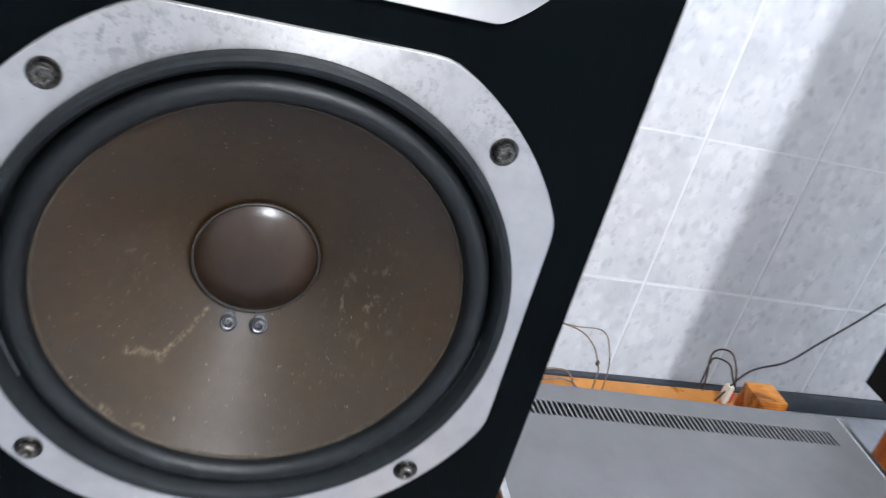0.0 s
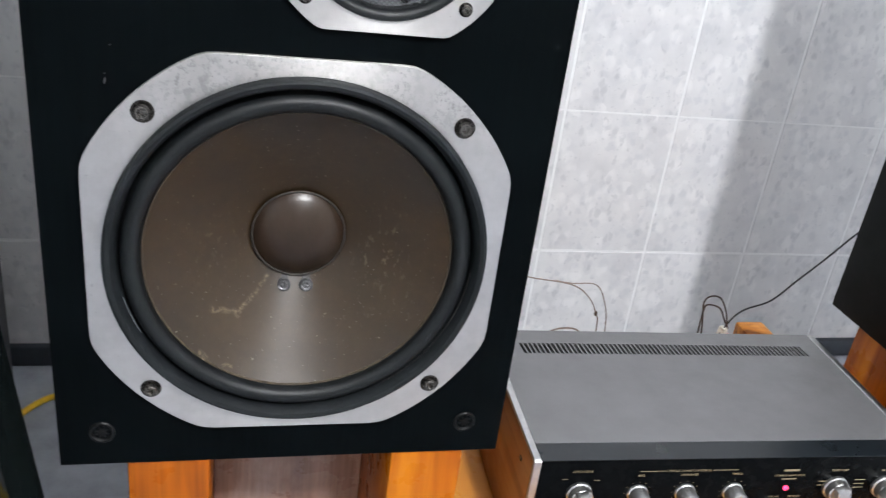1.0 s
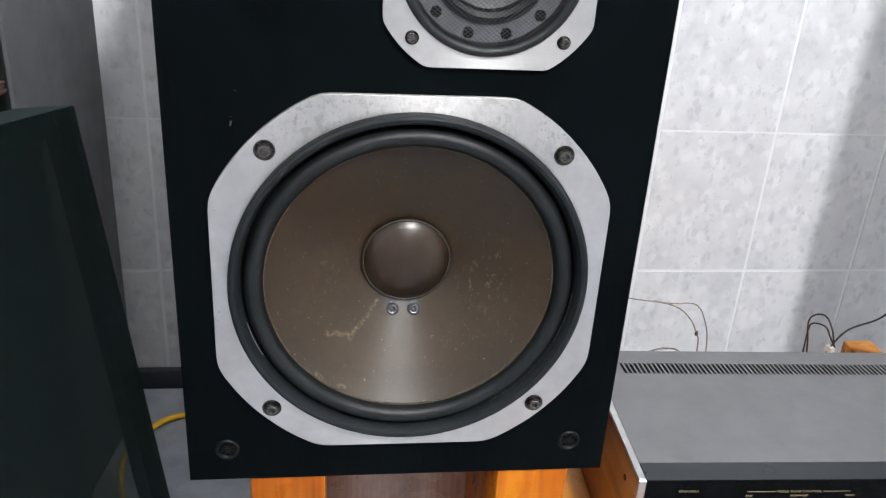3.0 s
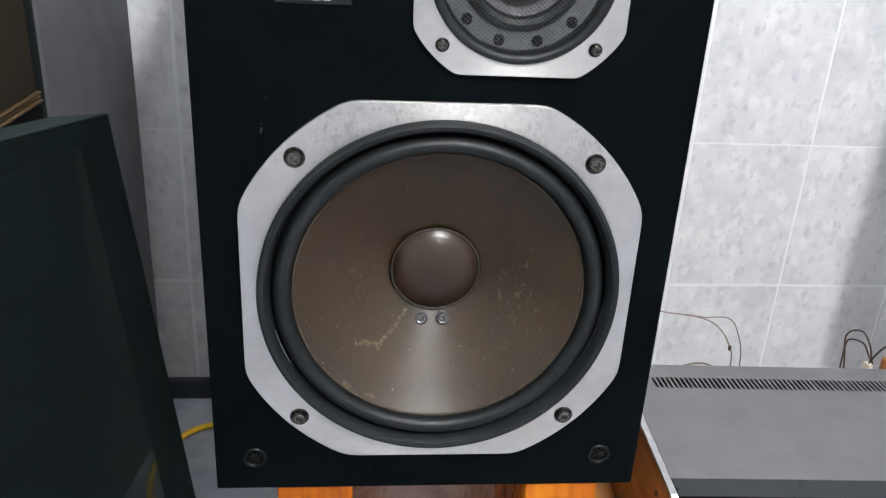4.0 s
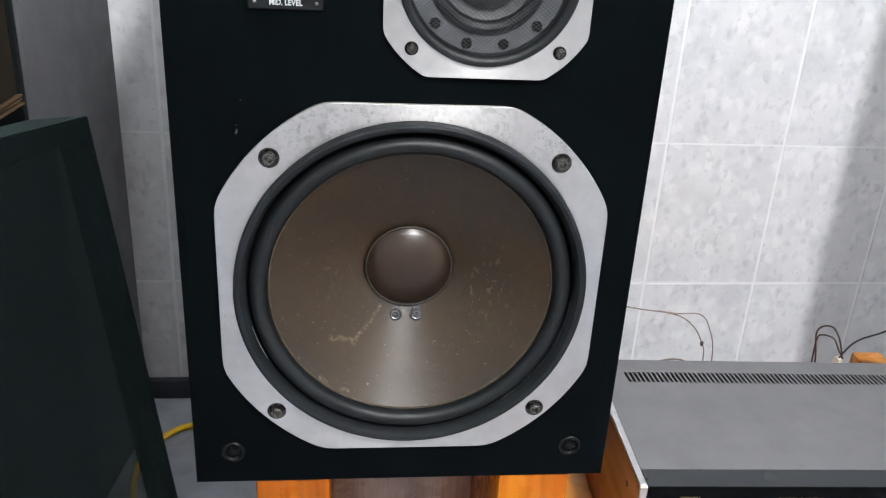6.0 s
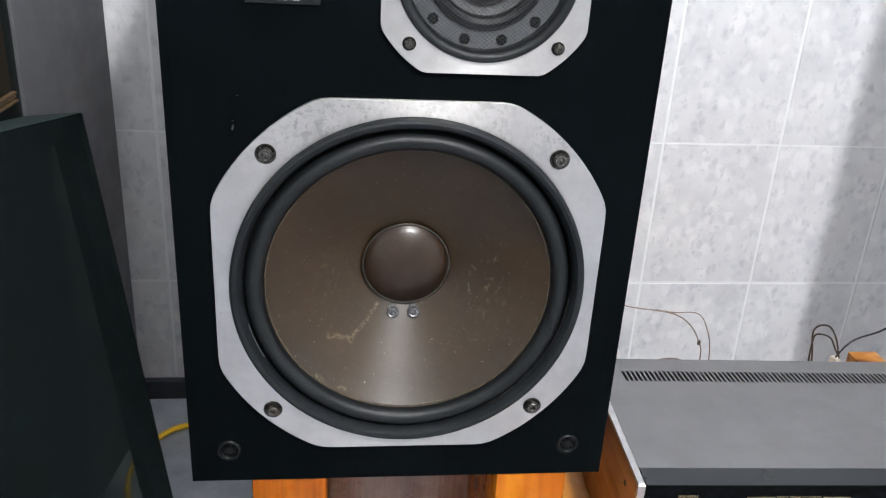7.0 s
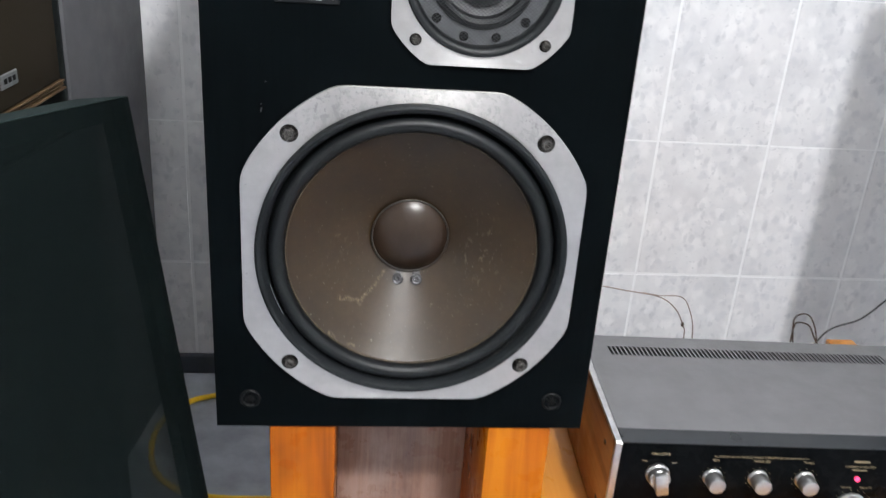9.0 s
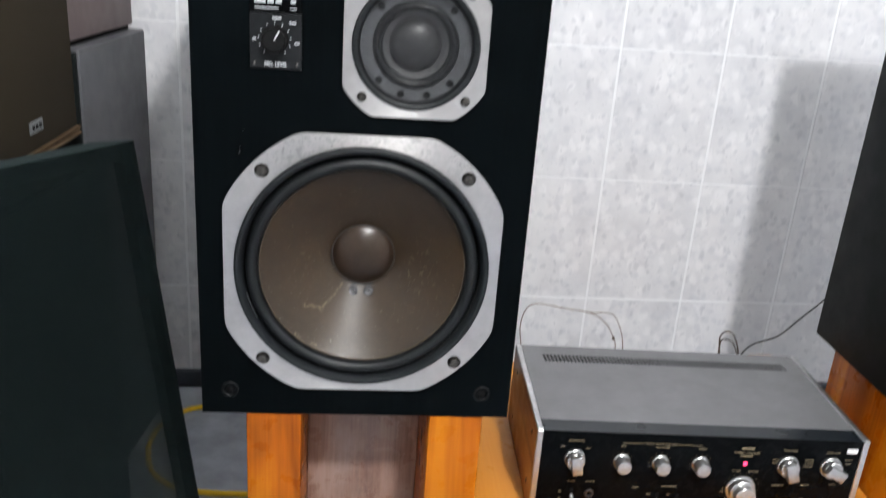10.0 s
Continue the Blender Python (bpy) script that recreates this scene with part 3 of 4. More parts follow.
def midrange(cab):
    unit = part("midrange", trim_plate(0.0752, 0.0872, 0.0665, -0.0045, 0.0015), M_MIDTRIM, cab, "midrange unit with aluminium surround behind wire mesh", m=pose(0.0464, 0, 0.7968 - SPK_Z))
    part("ring", lathe([(0.0664, 0.0), (0.0664, -0.0060), (0.0655, -0.0074), (0.0632, -0.0078), (0.0605, -0.0066), (0.0588, -0.004), (0.0580, 0.004)], 96), M_RUBBER, unit, "black rounded ring")
    part("flange", lathe([(0.0606, 0.0035), (0.0455, 0.0050), (0.0450, 0.0062)], 72), M_MIDFLANGE, unit)
    part("surround", lathe([(0.0452, 0.0062), (0.0435, 0.0015), (0.040, -0.0005), (0.0365, 0.0015), (0.0345, 0.0070)], 72), M_RUBBER, unit)
    part("cone", lathe([(0.0347, 0.0068), (0.031, 0.0092), (0.0275, 0.0125)], 72), M_MIDCONE, unit)
    part("dome", lathe([(0.0277, 0.0127), (0.0262, 0.0078), (0.0225, 0.0036), (0.0165, 0.0004), (0.0085, -0.0016), (0, -0.0022)], 48), M_MIDDOME, unit, "dark grey dome")
    for deg in (45, 75, 105, 135, 225, 255, 285, 315):
        a = radians(deg)
        part("flange_screw", lathe([(0.0040, 0.002), (0.0040, -0.0006), (0.0030, -0.0014), (0.0012, -0.0014), (0.0010, -0.0002), (0, -0.0002)], 14), M_NEARBLACK, unit,
             m=pose(0.0530 * math.cos(a), 0.0040, 0.0530 * math.sin(a)))

    # woven wire guard, slightly domed over the middle
    def guard_y(x, z):
        r = math.hypot(x, z)
        return -0.0034 - 0.0052 * math.exp(-(r / 0.026) ** 2)

    bm = bmesh.new()
    R, pitch, w = 0.0588, 0.0023, 0.00022
    for direction in (38, -38):
        c, s = math.cos(radians(direction)), math.sin(radians(direction))
        k = -int(R / pitch)
        while k * pitch < R:
            d = k * pitch
            half = math.sqrt(max(R * R - d * d, 0))
            count = max(3, int(half / 0.0028))
            last = None
            for j in range(count + 1):
                u = -half + 2 * half * j / count
                ring = []
                for off, dy in ((-w, 0), (0, -w), (w, 0)):
                    x, z = u * c - (d + off) * s, u * s + (d + off) * c
                    ring.append(bm.verts.new((x, guard_y(x, z) + dy + (0.0002 if direction > 0 else 0), z)))
                if last:
                    for q in range(2):
                        bm.faces.new((last[q], last[q + 1], ring[q + 1], ring[q]))
                last = ring
            k += 1
    part("mesh_guard", bm, M_MESH, unit, "fine woven dark wire mesh")
    for sx in (-1, 1):
        for sz in (-1, 1):
            socket_screw(unit, sx * 0.0545, -0.0043, sz * 0.0545, 0.0051, 15 * sx + 8 * sz)


def level_plate(cab):
    """Midrange level control with its printed plate."""
    cx = -0.0970
    base = 0.7655 - SPK_Z
    plate = part("level_control", box(-0.0262, 0.0262, -0.0022, 0.001, 0, 0.0560, 0.0008, 1), M_PLATE, cab, "dark grey midrange level control plate", m=pose(cx, 0, base))
    head = part("name_plate", box(-0.0262, 0.0262, -0.0020, 0.001, 0.0568, 0.0790, 0.0008, 1), M_PANEL, plate, "black plate with pale writing")
    for x0, x1, z0, z1 in ((-0.021, 0.003, 0.0604, 0.0614), (-0.021, -0.010, 0.0660, 0.0690), (-0.008, -0.002, 0.0660, 0.0690), (0.000, 0.006, 0.0660, 0.0690), (0.014, 0.021, 0.0604, 0.0614), (0.015, 0.020, 0.0665, 0.0690)):
        part("printed_bar", box(x0, x1, -0.0023, -0.0019, z0, z1), M_WHITE, plate, smooth=0)
    lettering("lettering", "MID. LEVEL", 0.0056, M_WHITE, plate, 0, -0.0023, 0.0050, 0.0230, bold=0.00012)
    knob = part("knob", lathe([(0, -0.0150), (0.0108, -0.0150), (0.0122, -0.0140), (0.0132, -0.004), (0.0140, -0.0022), (0, -0.0022)], 32), M_NEARBLACK, plate, "small black knob", m=pose(-0.001, 0, 0.0300))
    part("pointer", box(-0.0006, 0.0006, -0.0154, -0.0145, 0.001, 0.0112), M_WHITE, knob, "white pointer line", smooth=0, m=pose(0, 0, 0, 0, 30, 0))
    for deg in range(-140, 141, 28):
        a = radians(deg)
        part("tick", box(-0.0005, 0.0005, -0.0024, -0.0020, 0.0155, 0.0172), M_WHITE, plate, smooth=0, m=pose(-0.001, 0, 0.0300, 0, deg, 0))
    for x, z, w in ((0.001, 0.0512, 0.009), (0.0170, 0.0470, 0.007), (0.0215, 0.0270, 0.005), (-0.0215, 0.0300, 0.004)):
        part("printed_bar", box(x - w / 2, x + w / 2, -0.0024, -0.0020, z - 0.0009, z + 0.0009), M_WHITE, plate, smooth=0)
    for x in (-0.0215, 0.0215):
        part("plate_screw", lathe([(0.0014, 0.0), (0.0014, -0.0006), (0.0008, -0.0010), (0, -0.0010)], 12), M_SOCKET, plate, m=pose(x, -0.0022, 0.0050))


def grille_socket(cab, x, z):
    """Moulded cup for a grille peg: raised ring, dark hole, four inner ribs."""
    s = part("grille_socket", lathe([(0.0102, 0.001), (0.0102, -0.0010), (0.0094, -0.0019), (0.0080, -0.0019), (0.0070, -0.0006), (0.0064, 0.0004), (0.0062, 0.0012)], 28), M_SOCKETRING, cab, "round black grille socket", m=pose(x, 0, z))
    part("socket_core", lathe([(0.0064, 0.0004), (0.0030, 0.0002), (0, 0.0002)], 20), M_NEARBLACK, s)
    for deg in (20, 65, 110, 155):
        part("socket_rib", box(-0.0058, 0.0058, -0.0007, 0.0001, -0.00045, 0.00045), M_SOCKETRING, s, smooth=0, m=pose(0, 0, 0, 0, deg, 0))
    part("socket_bore", lathe([(0.0036, -0.0010), (0.0034, -0.0011), (0, -0.0011)], 16), M_NEARBLACK, s)


def baffle_board(half, top, low, holes, thick=0.016):
    """Front board with round openings cut through."""
    bm = bmesh.new()
    loops = [[(-half, low), (half, low), (half, top), (-half, top)]]
    for cx, cz, r in holes:
        loops.append([(cx + r * math.cos(2 * math.pi * k / 96), cz + r * math.sin(2 * math.pi * k / 96)) for k in range(96)])
    edges = []
    for loop in loops:
        vs = [bm.verts.new((x, 0, z)) for x, z in loop]
        edges += [bm.edges.new((vs[k], vs[(k + 1) % len(vs)])) for k in range(len(vs))]
    bmesh.ops.triangle_fill(bm, edges=edges, use_beauty=True, normal=(0, -1, 0))
    ext = bmesh.ops.extrude_face_region(bm, geom=list(bm.faces))
    for v in ext["geom"]:
        if isinstance(v, bmesh.types.BMVert):
            v.co.y += thick
    return bm


def loudspeaker(m, label):
    spk = thing("loudspeaker", m, label, "loudspeaker", "pair of loudspeakers")
    h = SPK_W / 2
    bm = box(-h, h, 0.0020, SPK_D, 0, SPK_H, 0.0022, 2)
    inner = box(-h + 0.016, h - 0.016, 0.0, SPK_D - 0.016, 0.016, SPK_H - 0.016)
    bmesh.ops.delete(bm, geom=[f for f in bm.faces if f.normal.y < -0.9], context="FACES")
    bmesh.ops.delete(inner, geom=[f for f in inner.faces if f.normal.y < -0.9], context="FACES")
    shell = bpy.data.meshes.new("shell")
    inner.to_mesh(shell)
    inner.free()
    bm.from_mesh(shell)
    bpy.data.meshes.remove(shell)
    part("cabinet", bm, M_SIDE, spk, "black veneered cabinet")
    part("baffle", baffle_board(h - 0.0006, SPK_H - 0.0006, 0.0006, ((0.0, W_Z, 0.1432), (0.0464, 0.7968 - SPK_Z, 0.0668))), M_BLACK, spk, "black front board with small chips")
    woofer(spk)
    midrange(spk)
    level_plate(spk)
    for x in (-0.1505, 0.1495):
        grille_socket(spk, x, 0.387 - SPK_Z)
    return spk


left_speaker = loudspeaker(pose(0, 0, SPK_Z), "large black three-way loudspeaker with brown cone, on a wooden stand")
# chips in the black finish of this one
for x, z, r, turn in ((-0.1352, 0.676, 0.0026, 10), (-0.1350, 0.681, 0.0011, 60), (-0.131, 0.700, 0.0012, 80)):
    bm = bmesh.new()
    bmesh.ops.create_icosphere(bm, subdivisions=1, radius=r)
    bm.transform(pose(0, 0, 0, 0, turn, 0) @ Matrix.Diagonal((0.35, 0.10, 1.0, 1)))
    part("chip", bm, M_EYELET, left_speaker, "small pale chip in the finish", m=pose(x, -0.0001, z - SPK_Z))
right_speaker = copy_thing(left_speaker, pose(0.9005, -0.012, SPK_Z))
right_speaker["label"] = "large black three-way loudspeaker beside the amplifier, on a wooden stand"


def speaker_stand(m):
    """Low stand of two thick varnished posts with a board between them."""
    stand = thing("speaker_stand", m, "low varnished orange wooden stand under a loudspeaker", "speaker stand", "pair of speaker stands")
    h = SPK_Z - 0.001
    part("post", box(-0.133, -0.067, 0.0, 0.205, 0, h, 0.003), M_POST, stand)
    part("post", box(0.088, 0.154, 0.0, 0.205, 0, h, 0.003), M_POST, stand)
    part("back_board", box(-0.0665, 0.0875, 0.135, 0.155, 0.004, h - 0.004, 0.001), M_BACK, stand, "reddish brown board, worn pale")
    part("bottom_rail", box(-0.0665, 0.0875, 0.02, 0.1345, 0.0, 0.03, 0.002), M_BACK, stand)
    return stand


stand = speaker_stand(pose(0, 0.002, 0))
copy_thing(stand, pose(0.8560, 0.008, 0))

# ---- bench and amplifier ----
BENCH_Z = 0.205


def bench():
    b = thing("bench", pose(0.43, 0.14, 0), "low varnished light wooden bench under the amplifier", "bench")
    part("top", box(-0.270, 0.290, -0.26, 0.285, BENCH_Z - 0.025, BENCH_Z, 0.003), M_TABLE, b)
    for x in (-0.25, 0.255):
        part("side_panel", box(x, x + 0.022, -0.24, 0.27, 0, BENCH_Z - 0.0255, 0.002), M_TABLE, b)


bench()


def knob_round(amp, x, z, r, depth):
    k = part("knob", lathe([(r * 1.12, 0.0), (r * 1.12, -0.002), (r, -0.003), (r * 0.97, -depth + 0.0012), (r * 0.90, -depth), (r * 0.5, -depth - 0.0003), (0, -depth - 0.0004)], 40), M_CHROME, amp, "satin aluminium knob", m=pose(x, 0, z))
    return k


def knob_pointer(amp, x, z, r, depth, turn):
    k = part("selector_knob", lathe([(r * 1.1, 0.0), (r * 1.1, -0.003), (r, -0.004), (r * 0.98, -depth * 0.55), (r * 0.9, -depth * 0.6), (0, -depth * 0.6)], 40), M_CHROME, amp, "satin aluminium selector knob", m=pose(x, 0, z))
    part("grip", box(-r * 0.56, r * 0.56, -depth, -depth * 0.55, -r * 1.15, r * 0.95, 0.0012), M_CHROME, k, m=pose(0, 0, 0, 0, turn, 0))


def lever(amp, x, z, tilt):
    k = part("lever_switch", box(-0.0022, 0.0022, -0.0006, 0.0004, -0.0085, 0.0085, 0.0), M_NEARBLACK, amp, "small aluminium lever in a black slot", m=pose(x, 0, z))
    bm = box(-0.0034, 0.0034, -0.0140, 0.0, -0.0022, 0.0022, 0.0006, 1)
    for v in bm.verts:
        if v.co.y > -0.006:
            v.co.x *= 0.5
            v.co.z *= 0.8
    part("lever", bm, M_CHROME, k, m=pose(0, 0, 0, tilt, 0, 0))


def amplifier(m):
    W, H, D = 0.4360, 0.130, 0.231
    F, L = 0.0035, 0.006  # feet; where the case begins
    amp = thing("amplifier", m, "vintage black-fronted stereo amplifier with wooden sides, on the bench", "amplifier")
    part("body", box(L + 0.012, W - 0.012, 0.016, D - 0.002, F, H - 0.010, 0.001), M_AMP, amp, "grey painted steel case")
    # top cover with a row of slanting slots cut through
    bm = bmesh.new()
    n, x0, x1, y0, y1 = 66, 0.0435, 0.4055, D - 0.048, D - 0.027
    tx0, tx1, ty0, ty1 = L + 0.008, W - 0.008, 0.0265, D
    slant, z = 0.0016, H
    pitch = (x1 - x0) / n

    def quad(a, b, c, d):
        bm.faces.new([bm.verts.new((*p, z)) for p in (a, b, c, d)])

    quad((tx0, ty0), (tx1, ty0), (tx1, y0), (tx0, y0))
    quad((tx0, y1), (tx1, y1), (tx1, ty1), (tx0, ty1))
    quad((tx0, y0), (x0, y0), (x0 - slant, y1), (tx0, y1))
    quad((x1, y0), (tx1, y0), (tx1, y1), (x1 - slant, y1))
    for k in range(n):
        a = x0 + k * pitch
        quad((a + pitch * 0.58, y0), (a + pitch, y0), (a + pitch - slant, y1), (a + pitch * 0.58 - slant, y1))
    bmesh.ops.remove_doubles(bm, verts=bm.verts, dist=1e-6)
    ext = bmesh.ops.extrude_face_region(bm, geom=list(bm.faces))
    for v in ext["geom"]:
        if isinstance(v, bmesh.types.BMVert):
            v.co.z -= 0.0016
    part("top_cover", bm, M_AMP, amp, "grey painted steel cover with ventilation slots", smooth=20)
    # added black sheet: paints the shade inside the case, so the slots look dark
    part("vent_floor", box(x0 - 0.004, x1 + 0.003, y0 - 0.012, D - 0.004, H - 0.0095, H - 0.0088), M_NEARBLACK, amp, "black sheet added under the slots as painted shade", smooth=0)
    for k in (0, 1):
        xa, xb = ((L, L + 0.0078), (W - 0.0078, W))[k]
        part("side_panel", box(xa, xb, 0.004, D, F, H - 0.003, 0.001), M_AMPSIDE, amp, "walnut veneered side panel")
        part("edge_strip", box(xa, xb, 0.001, D, H - 0.0028, H + 0.0008, 0.0008, 1), M_EDGE, amp, "bright aluminium edge strip")
        part("edge_strip", box(xa, xb, -0.001, 0.0038, F, H + 0.0005, 0.0008, 1), M_EDGE, amp, "bright aluminium edge strip")
        for yy, zz in ((0.035, 0.105), (0.035, 0.030), (0.19, 0.105), (0.19, 0.030)):
            part("side_screw", turned_z([(0, 0.0012), (0.003, 0.0008), (0.0035, -0.0004), (0, -0.0004)], 14), M_SCREW, amp, m=pose(xa if k == 0 else xb, yy, zz, 0, -90 if k == 0 else 90, 0))
    part("front_panel", box(L + 0.008, W - 0.008, 0.0, 0.0262, F, H - 0.0005, 0.0012, 2), M_PANEL, amp, "glossy black front panel with gold printing")
    part("panel_edge", box(L + 0.0085, W - 0.0085, 0.0008, 0.0258, H - 0.0004, H + 0.0003), M_GLOSS, amp, "glossy upper edge of the panel", smooth=0)
    for x, y in ((0.03, 0.03), (W - 0.03, 0.03), (0.03, D - 0.03), (W - 0.03, D - 0.03)):
        part("foot", box(x - 0.012, x + 0.012, y - 0.012, y + 0.012, 0, F + 0.001, 0.001, 1), M_RUBBER, amp)

    knob_pointer(amp, 0.0570, 0.0915, 0.0118, 0.020, -12)
    for x in (0.1180, 0.1682, 0.2200):
        knob_round(amp, x, 0.0890, 0.0096, 0.017)
    knob_round(amp, 0.2795, 0.0530, 0.0172, 0.011)
    knob_round(amp, 0.2795, 0.0530, 0.0136, 0.021)
    knob_pointer(amp, 0.3345, 0.0915, 0.0124, 0.020, -18)
    knob_pointer(amp, 0.3915, 0.0915, 0.0124, 0.020, -62)
    part("power_lamp", lathe([(0.0028, 0.001), (0.0028, -0.0012), (0.0016, -0.0020), (0, -0.0022)], 16), M_LED, amp, "lit red lamp", m=pose(0.2790, 0, 0.0915))
    for x, z, tilt in ((0.0590, 0.036, 24), (0.1410, 0.022, 26), (0.1720, 0.032, 18), (0.1990, 0.032, 18), (0.3445, 0.018, 26), (0.3780, 0.028, 18), (0.4080, 0.028, 18)):
        lever(amp, x, z, tilt)
    part("phones_jack", lathe([(0.0062, 0.0), (0.0062, -0.0022), (0.0052, -0.0028), (0.0036, -0.0024), (0.0032, 0.001), (0, 0.001)], 24), M_EYELET, amp, "chromed headphone socket", m=pose(0.0820, 0, 0.0390))
    part("sticker", box(0.4090, 0.4230, -0.0003, 0.0, 0.1120, 0.1185), M_STICKER, amp, "small white sticker", smooth=0)

    def words(text, x, z, size=0.0036, width=0.0):
        lettering("lettering", text, size, M_GOLD, amp, x, -0.0003, z, width)

    def bar(x, z, w, h=0.0007):
        part("printed_line", box(x - w / 2, x + w / 2, -0.00035, 0.0001, z - h / 2, z + h / 2), M_GOLD, amp, smooth=0)

    words("SPEAKERS", 0.0570, 0.1170, 0.0036, 0.020)
    words("BASS", 0.1180, 0.1110, 0.0034)
    words("MIDRANGE", 0.1682, 0.1110, 0.0034, 0.018)
    words("TREBLE", 0.2200, 0.1110, 0.0034)
    words("TRIPLE TONE CONTROL", 0.1675, 0.1160, 0.0034, 0.046)
    bar(0.1295, 0.1160, 0.0280, 0.0005)
    bar(0.2060, 0.1160, 0.0280, 0.0005)
    words("STEREO AMPLIFIER", 0.2790, 0.1075, 0.0032, 0.034)
    bar(0.2790, 0.1140, 0.0170, 0.0022)
    bar(0.2790, 0.1030, 0.0160, 0.0013)
    words("VOLUME", 0.2690, 0.0800, 0.0030)
    words("BALANCE", 0.2920, 0.0800, 0.0030)
    words("TAPE PLAY", 0.3345, 0.1130, 0.0034, 0.020)
    words("SELECTOR", 0.3915, 0.1120, 0.0034, 0.018)
    words("PHONES", 0.0820, 0.0560, 0.0032)
    words("POWER", 0.0570, 0.0560, 0.0032)
    for x in (0.1180, 0.1682, 0.2200):
        for deg in range(-150, 151, 30):
            a = radians(deg)
            part("tick", lathe([(0.0005, 0.0001), (0.0005, -0.0003), (0, -0.0003)], 6), M_GOLD, amp, smooth=0, m=pose(x + 0.0136 * math.sin(a), 0, 0.0890 + 0.0136 * math.cos(a)))
    for deg in range(-150, 151, 20):
        a = radians(deg)
        part("tick", lathe([(0.0006, 0.0001), (0.0006, -0.0003), (0, -0.0003)], 6), M_GOLD, amp, smooth=0, m=pose(0.2800 + 0.0235 * math.sin(a), 0, 0.0530 + 0.0235 * math.cos(a)))
    for x, z, w in ((0.0405, 0.1080, 0.006), (0.0730, 0.1060, 0.006), (0.1410, 0.0500, 0.009), (0.1855, 0.0530, 0.020), (0.1280, 0.0300, 0.008), (0.1600, 0.0400, 0.006), (0.1860, 0.0400, 0.005),
                    (0.3200, 0.0990, 0.012), (0.3200, 0.0940, 0.012), (0.3620, 0.1000, 0.012), (0.3620, 0.0950, 0.012), (0.3620, 0.0900, 0.012), (0.3280, 0.0600, 0.016), (0.3640, 0.0620, 0.012), (0.4000, 0.0640, 0.010),
                    (0.3300, 0.0330, 0.006), (0.3640, 0.0400, 0.006), (0.3920, 0.0400, 0.008), (0.2560, 0.0480, 0.005), (0.0440, 0.0400, 0.004), (0.0440, 0.0300, 0.005), (0.4140, 0.1020, 0.009), (0.4140, 0.0960, 0.009)):
        bar(x, z, w)
    return amp


amplifier(pose(0.2192, 0.0030, BENCH_Z, 0, 0, -2.2))


# ---- behind the amplifier ----
def socket_block():
    b = thing("socket_block", pose(0.705, 0.375, BENCH_Z), "small varnished orange wooden block behind the amplifier", "wooden block")
    part("block", box(-0.022, 0.022, -0.022, 0.022, 0, 0.040, 0.003), M_BLOCK, b)


socket_block()

# ---- loose things at the west side ----
def leaning_grille():
    """Loudspeaker grille off its cabinet: cloth over a deep frame, leaning back."""
    W, H, T, E = 0.42, 0.668, 0.062, 0.020
    top, way = Vector((-0.276, 0.115, 0.652)), Vector((0.155, -0.135, -0.985)).normalized()
    across = Vector((-0.42, -0.907, 0.0)).normalized()
    up = -way
    across = (across - up * across.dot(up)).normalized()
    back = up.cross(-across).normalized()
    base = top - up * H
    m = Matrix(((-across.x, back.x, up.x, base.x), (-across.y, back.y, up.y, base.y), (-across.z, back.z, up.z, base.z), (0, 0, 0, 1)))
    g = thing("speaker_grille", m, "dark green cloth loudspeaker grille leaning back on the floor", "speaker grille")
    for xa, xb in ((-E, -0.001), (-W + 0.001, -W + E)):
        part("frame_side", box(xa, xb, 0.001, 0.018, 0.001, H - 0.001, 0.003), M_FRAME, g)
    part("frame_top", box(-W + 0.001, -0.001, 0.0185, T, H - E, H - 0.001, 0.006), M_FRAME, g)
    part("frame_lip", box(-W + E + 0.0005, -E - 0.0005, 0.001, 0.018, H - E, H - 0.001, 0.002), M_FRAME, g)
    part("frame_bottom", box(-W + E + 0.0005, -E - 0.0005, 0.001, 0.018, 0.001, E, 0.003), M_FRAME, g)
    # upper fold takes the paler cloth, which paints the light falling on it
    part("cloth_edge", box(-W, 0, -0.001, T, H, H + 0.0012, 0.0005, 1), M_CLOTH_TOPLIT, g, "cloth folded over the upper edge, coloured paler for light from above", smooth=0)
    part("cloth_side", box(0, 0.0012, -0.001, 0.019, 0, H), M_CLOTH_OPEN, g, "cloth folded round the side", smooth=0)
    part("cloth", box(-W, 0, -0.001, 0.0003, 0, H), M_CLOTH_OPEN, g, "thin dark green woven cloth", smooth=0)


leaning_grille()


def closed_cabinet(name, m, w, d, h, material, front, label, bevel=0.004):
    c = thing(name, m, label, "loudspeaker")
    part("cabinet", box(-w, 0, 0.006, d, 0, h, bevel), material, c)
    part("front", box(-w + 0.004, -0.004, 0.0, 0.0055, 0.004, h - 0.004, 0.001, 1), front, c)
    return c


closed_cabinet("loudspeaker", pose(-0.404, 0.345, 0, 0, 0, -6.9), 0.30, 0.256, 0.7175, M_GREY, M_FRAME, "tall dark grey loudspeaker cabinet against the tiled wall")
upper = closed_cabinet("loudspeaker", pose(-0.420, 0.345, 0.7250, 0, 0, -6.9), 0.30, 0.250, 0.40, M_MAUVE, M_FRAME, "mauve-grey loudspeaker cabinet stacked on a grey one")
part("plinth", box(-0.294, -0.006, 0.010, 0.244, -0.0070, -0.0005), M_NEARBLACK, upper, "dark recessed foot strip", smooth=0)
closed_cabinet("loudspeaker", pose(-0.335, 0.215, 0, 0, 0, 81), 0.30, 0.20, 0.605, M_BLACK, M_FRAME, "black loudspeaker cabinet behind the leaning grille")


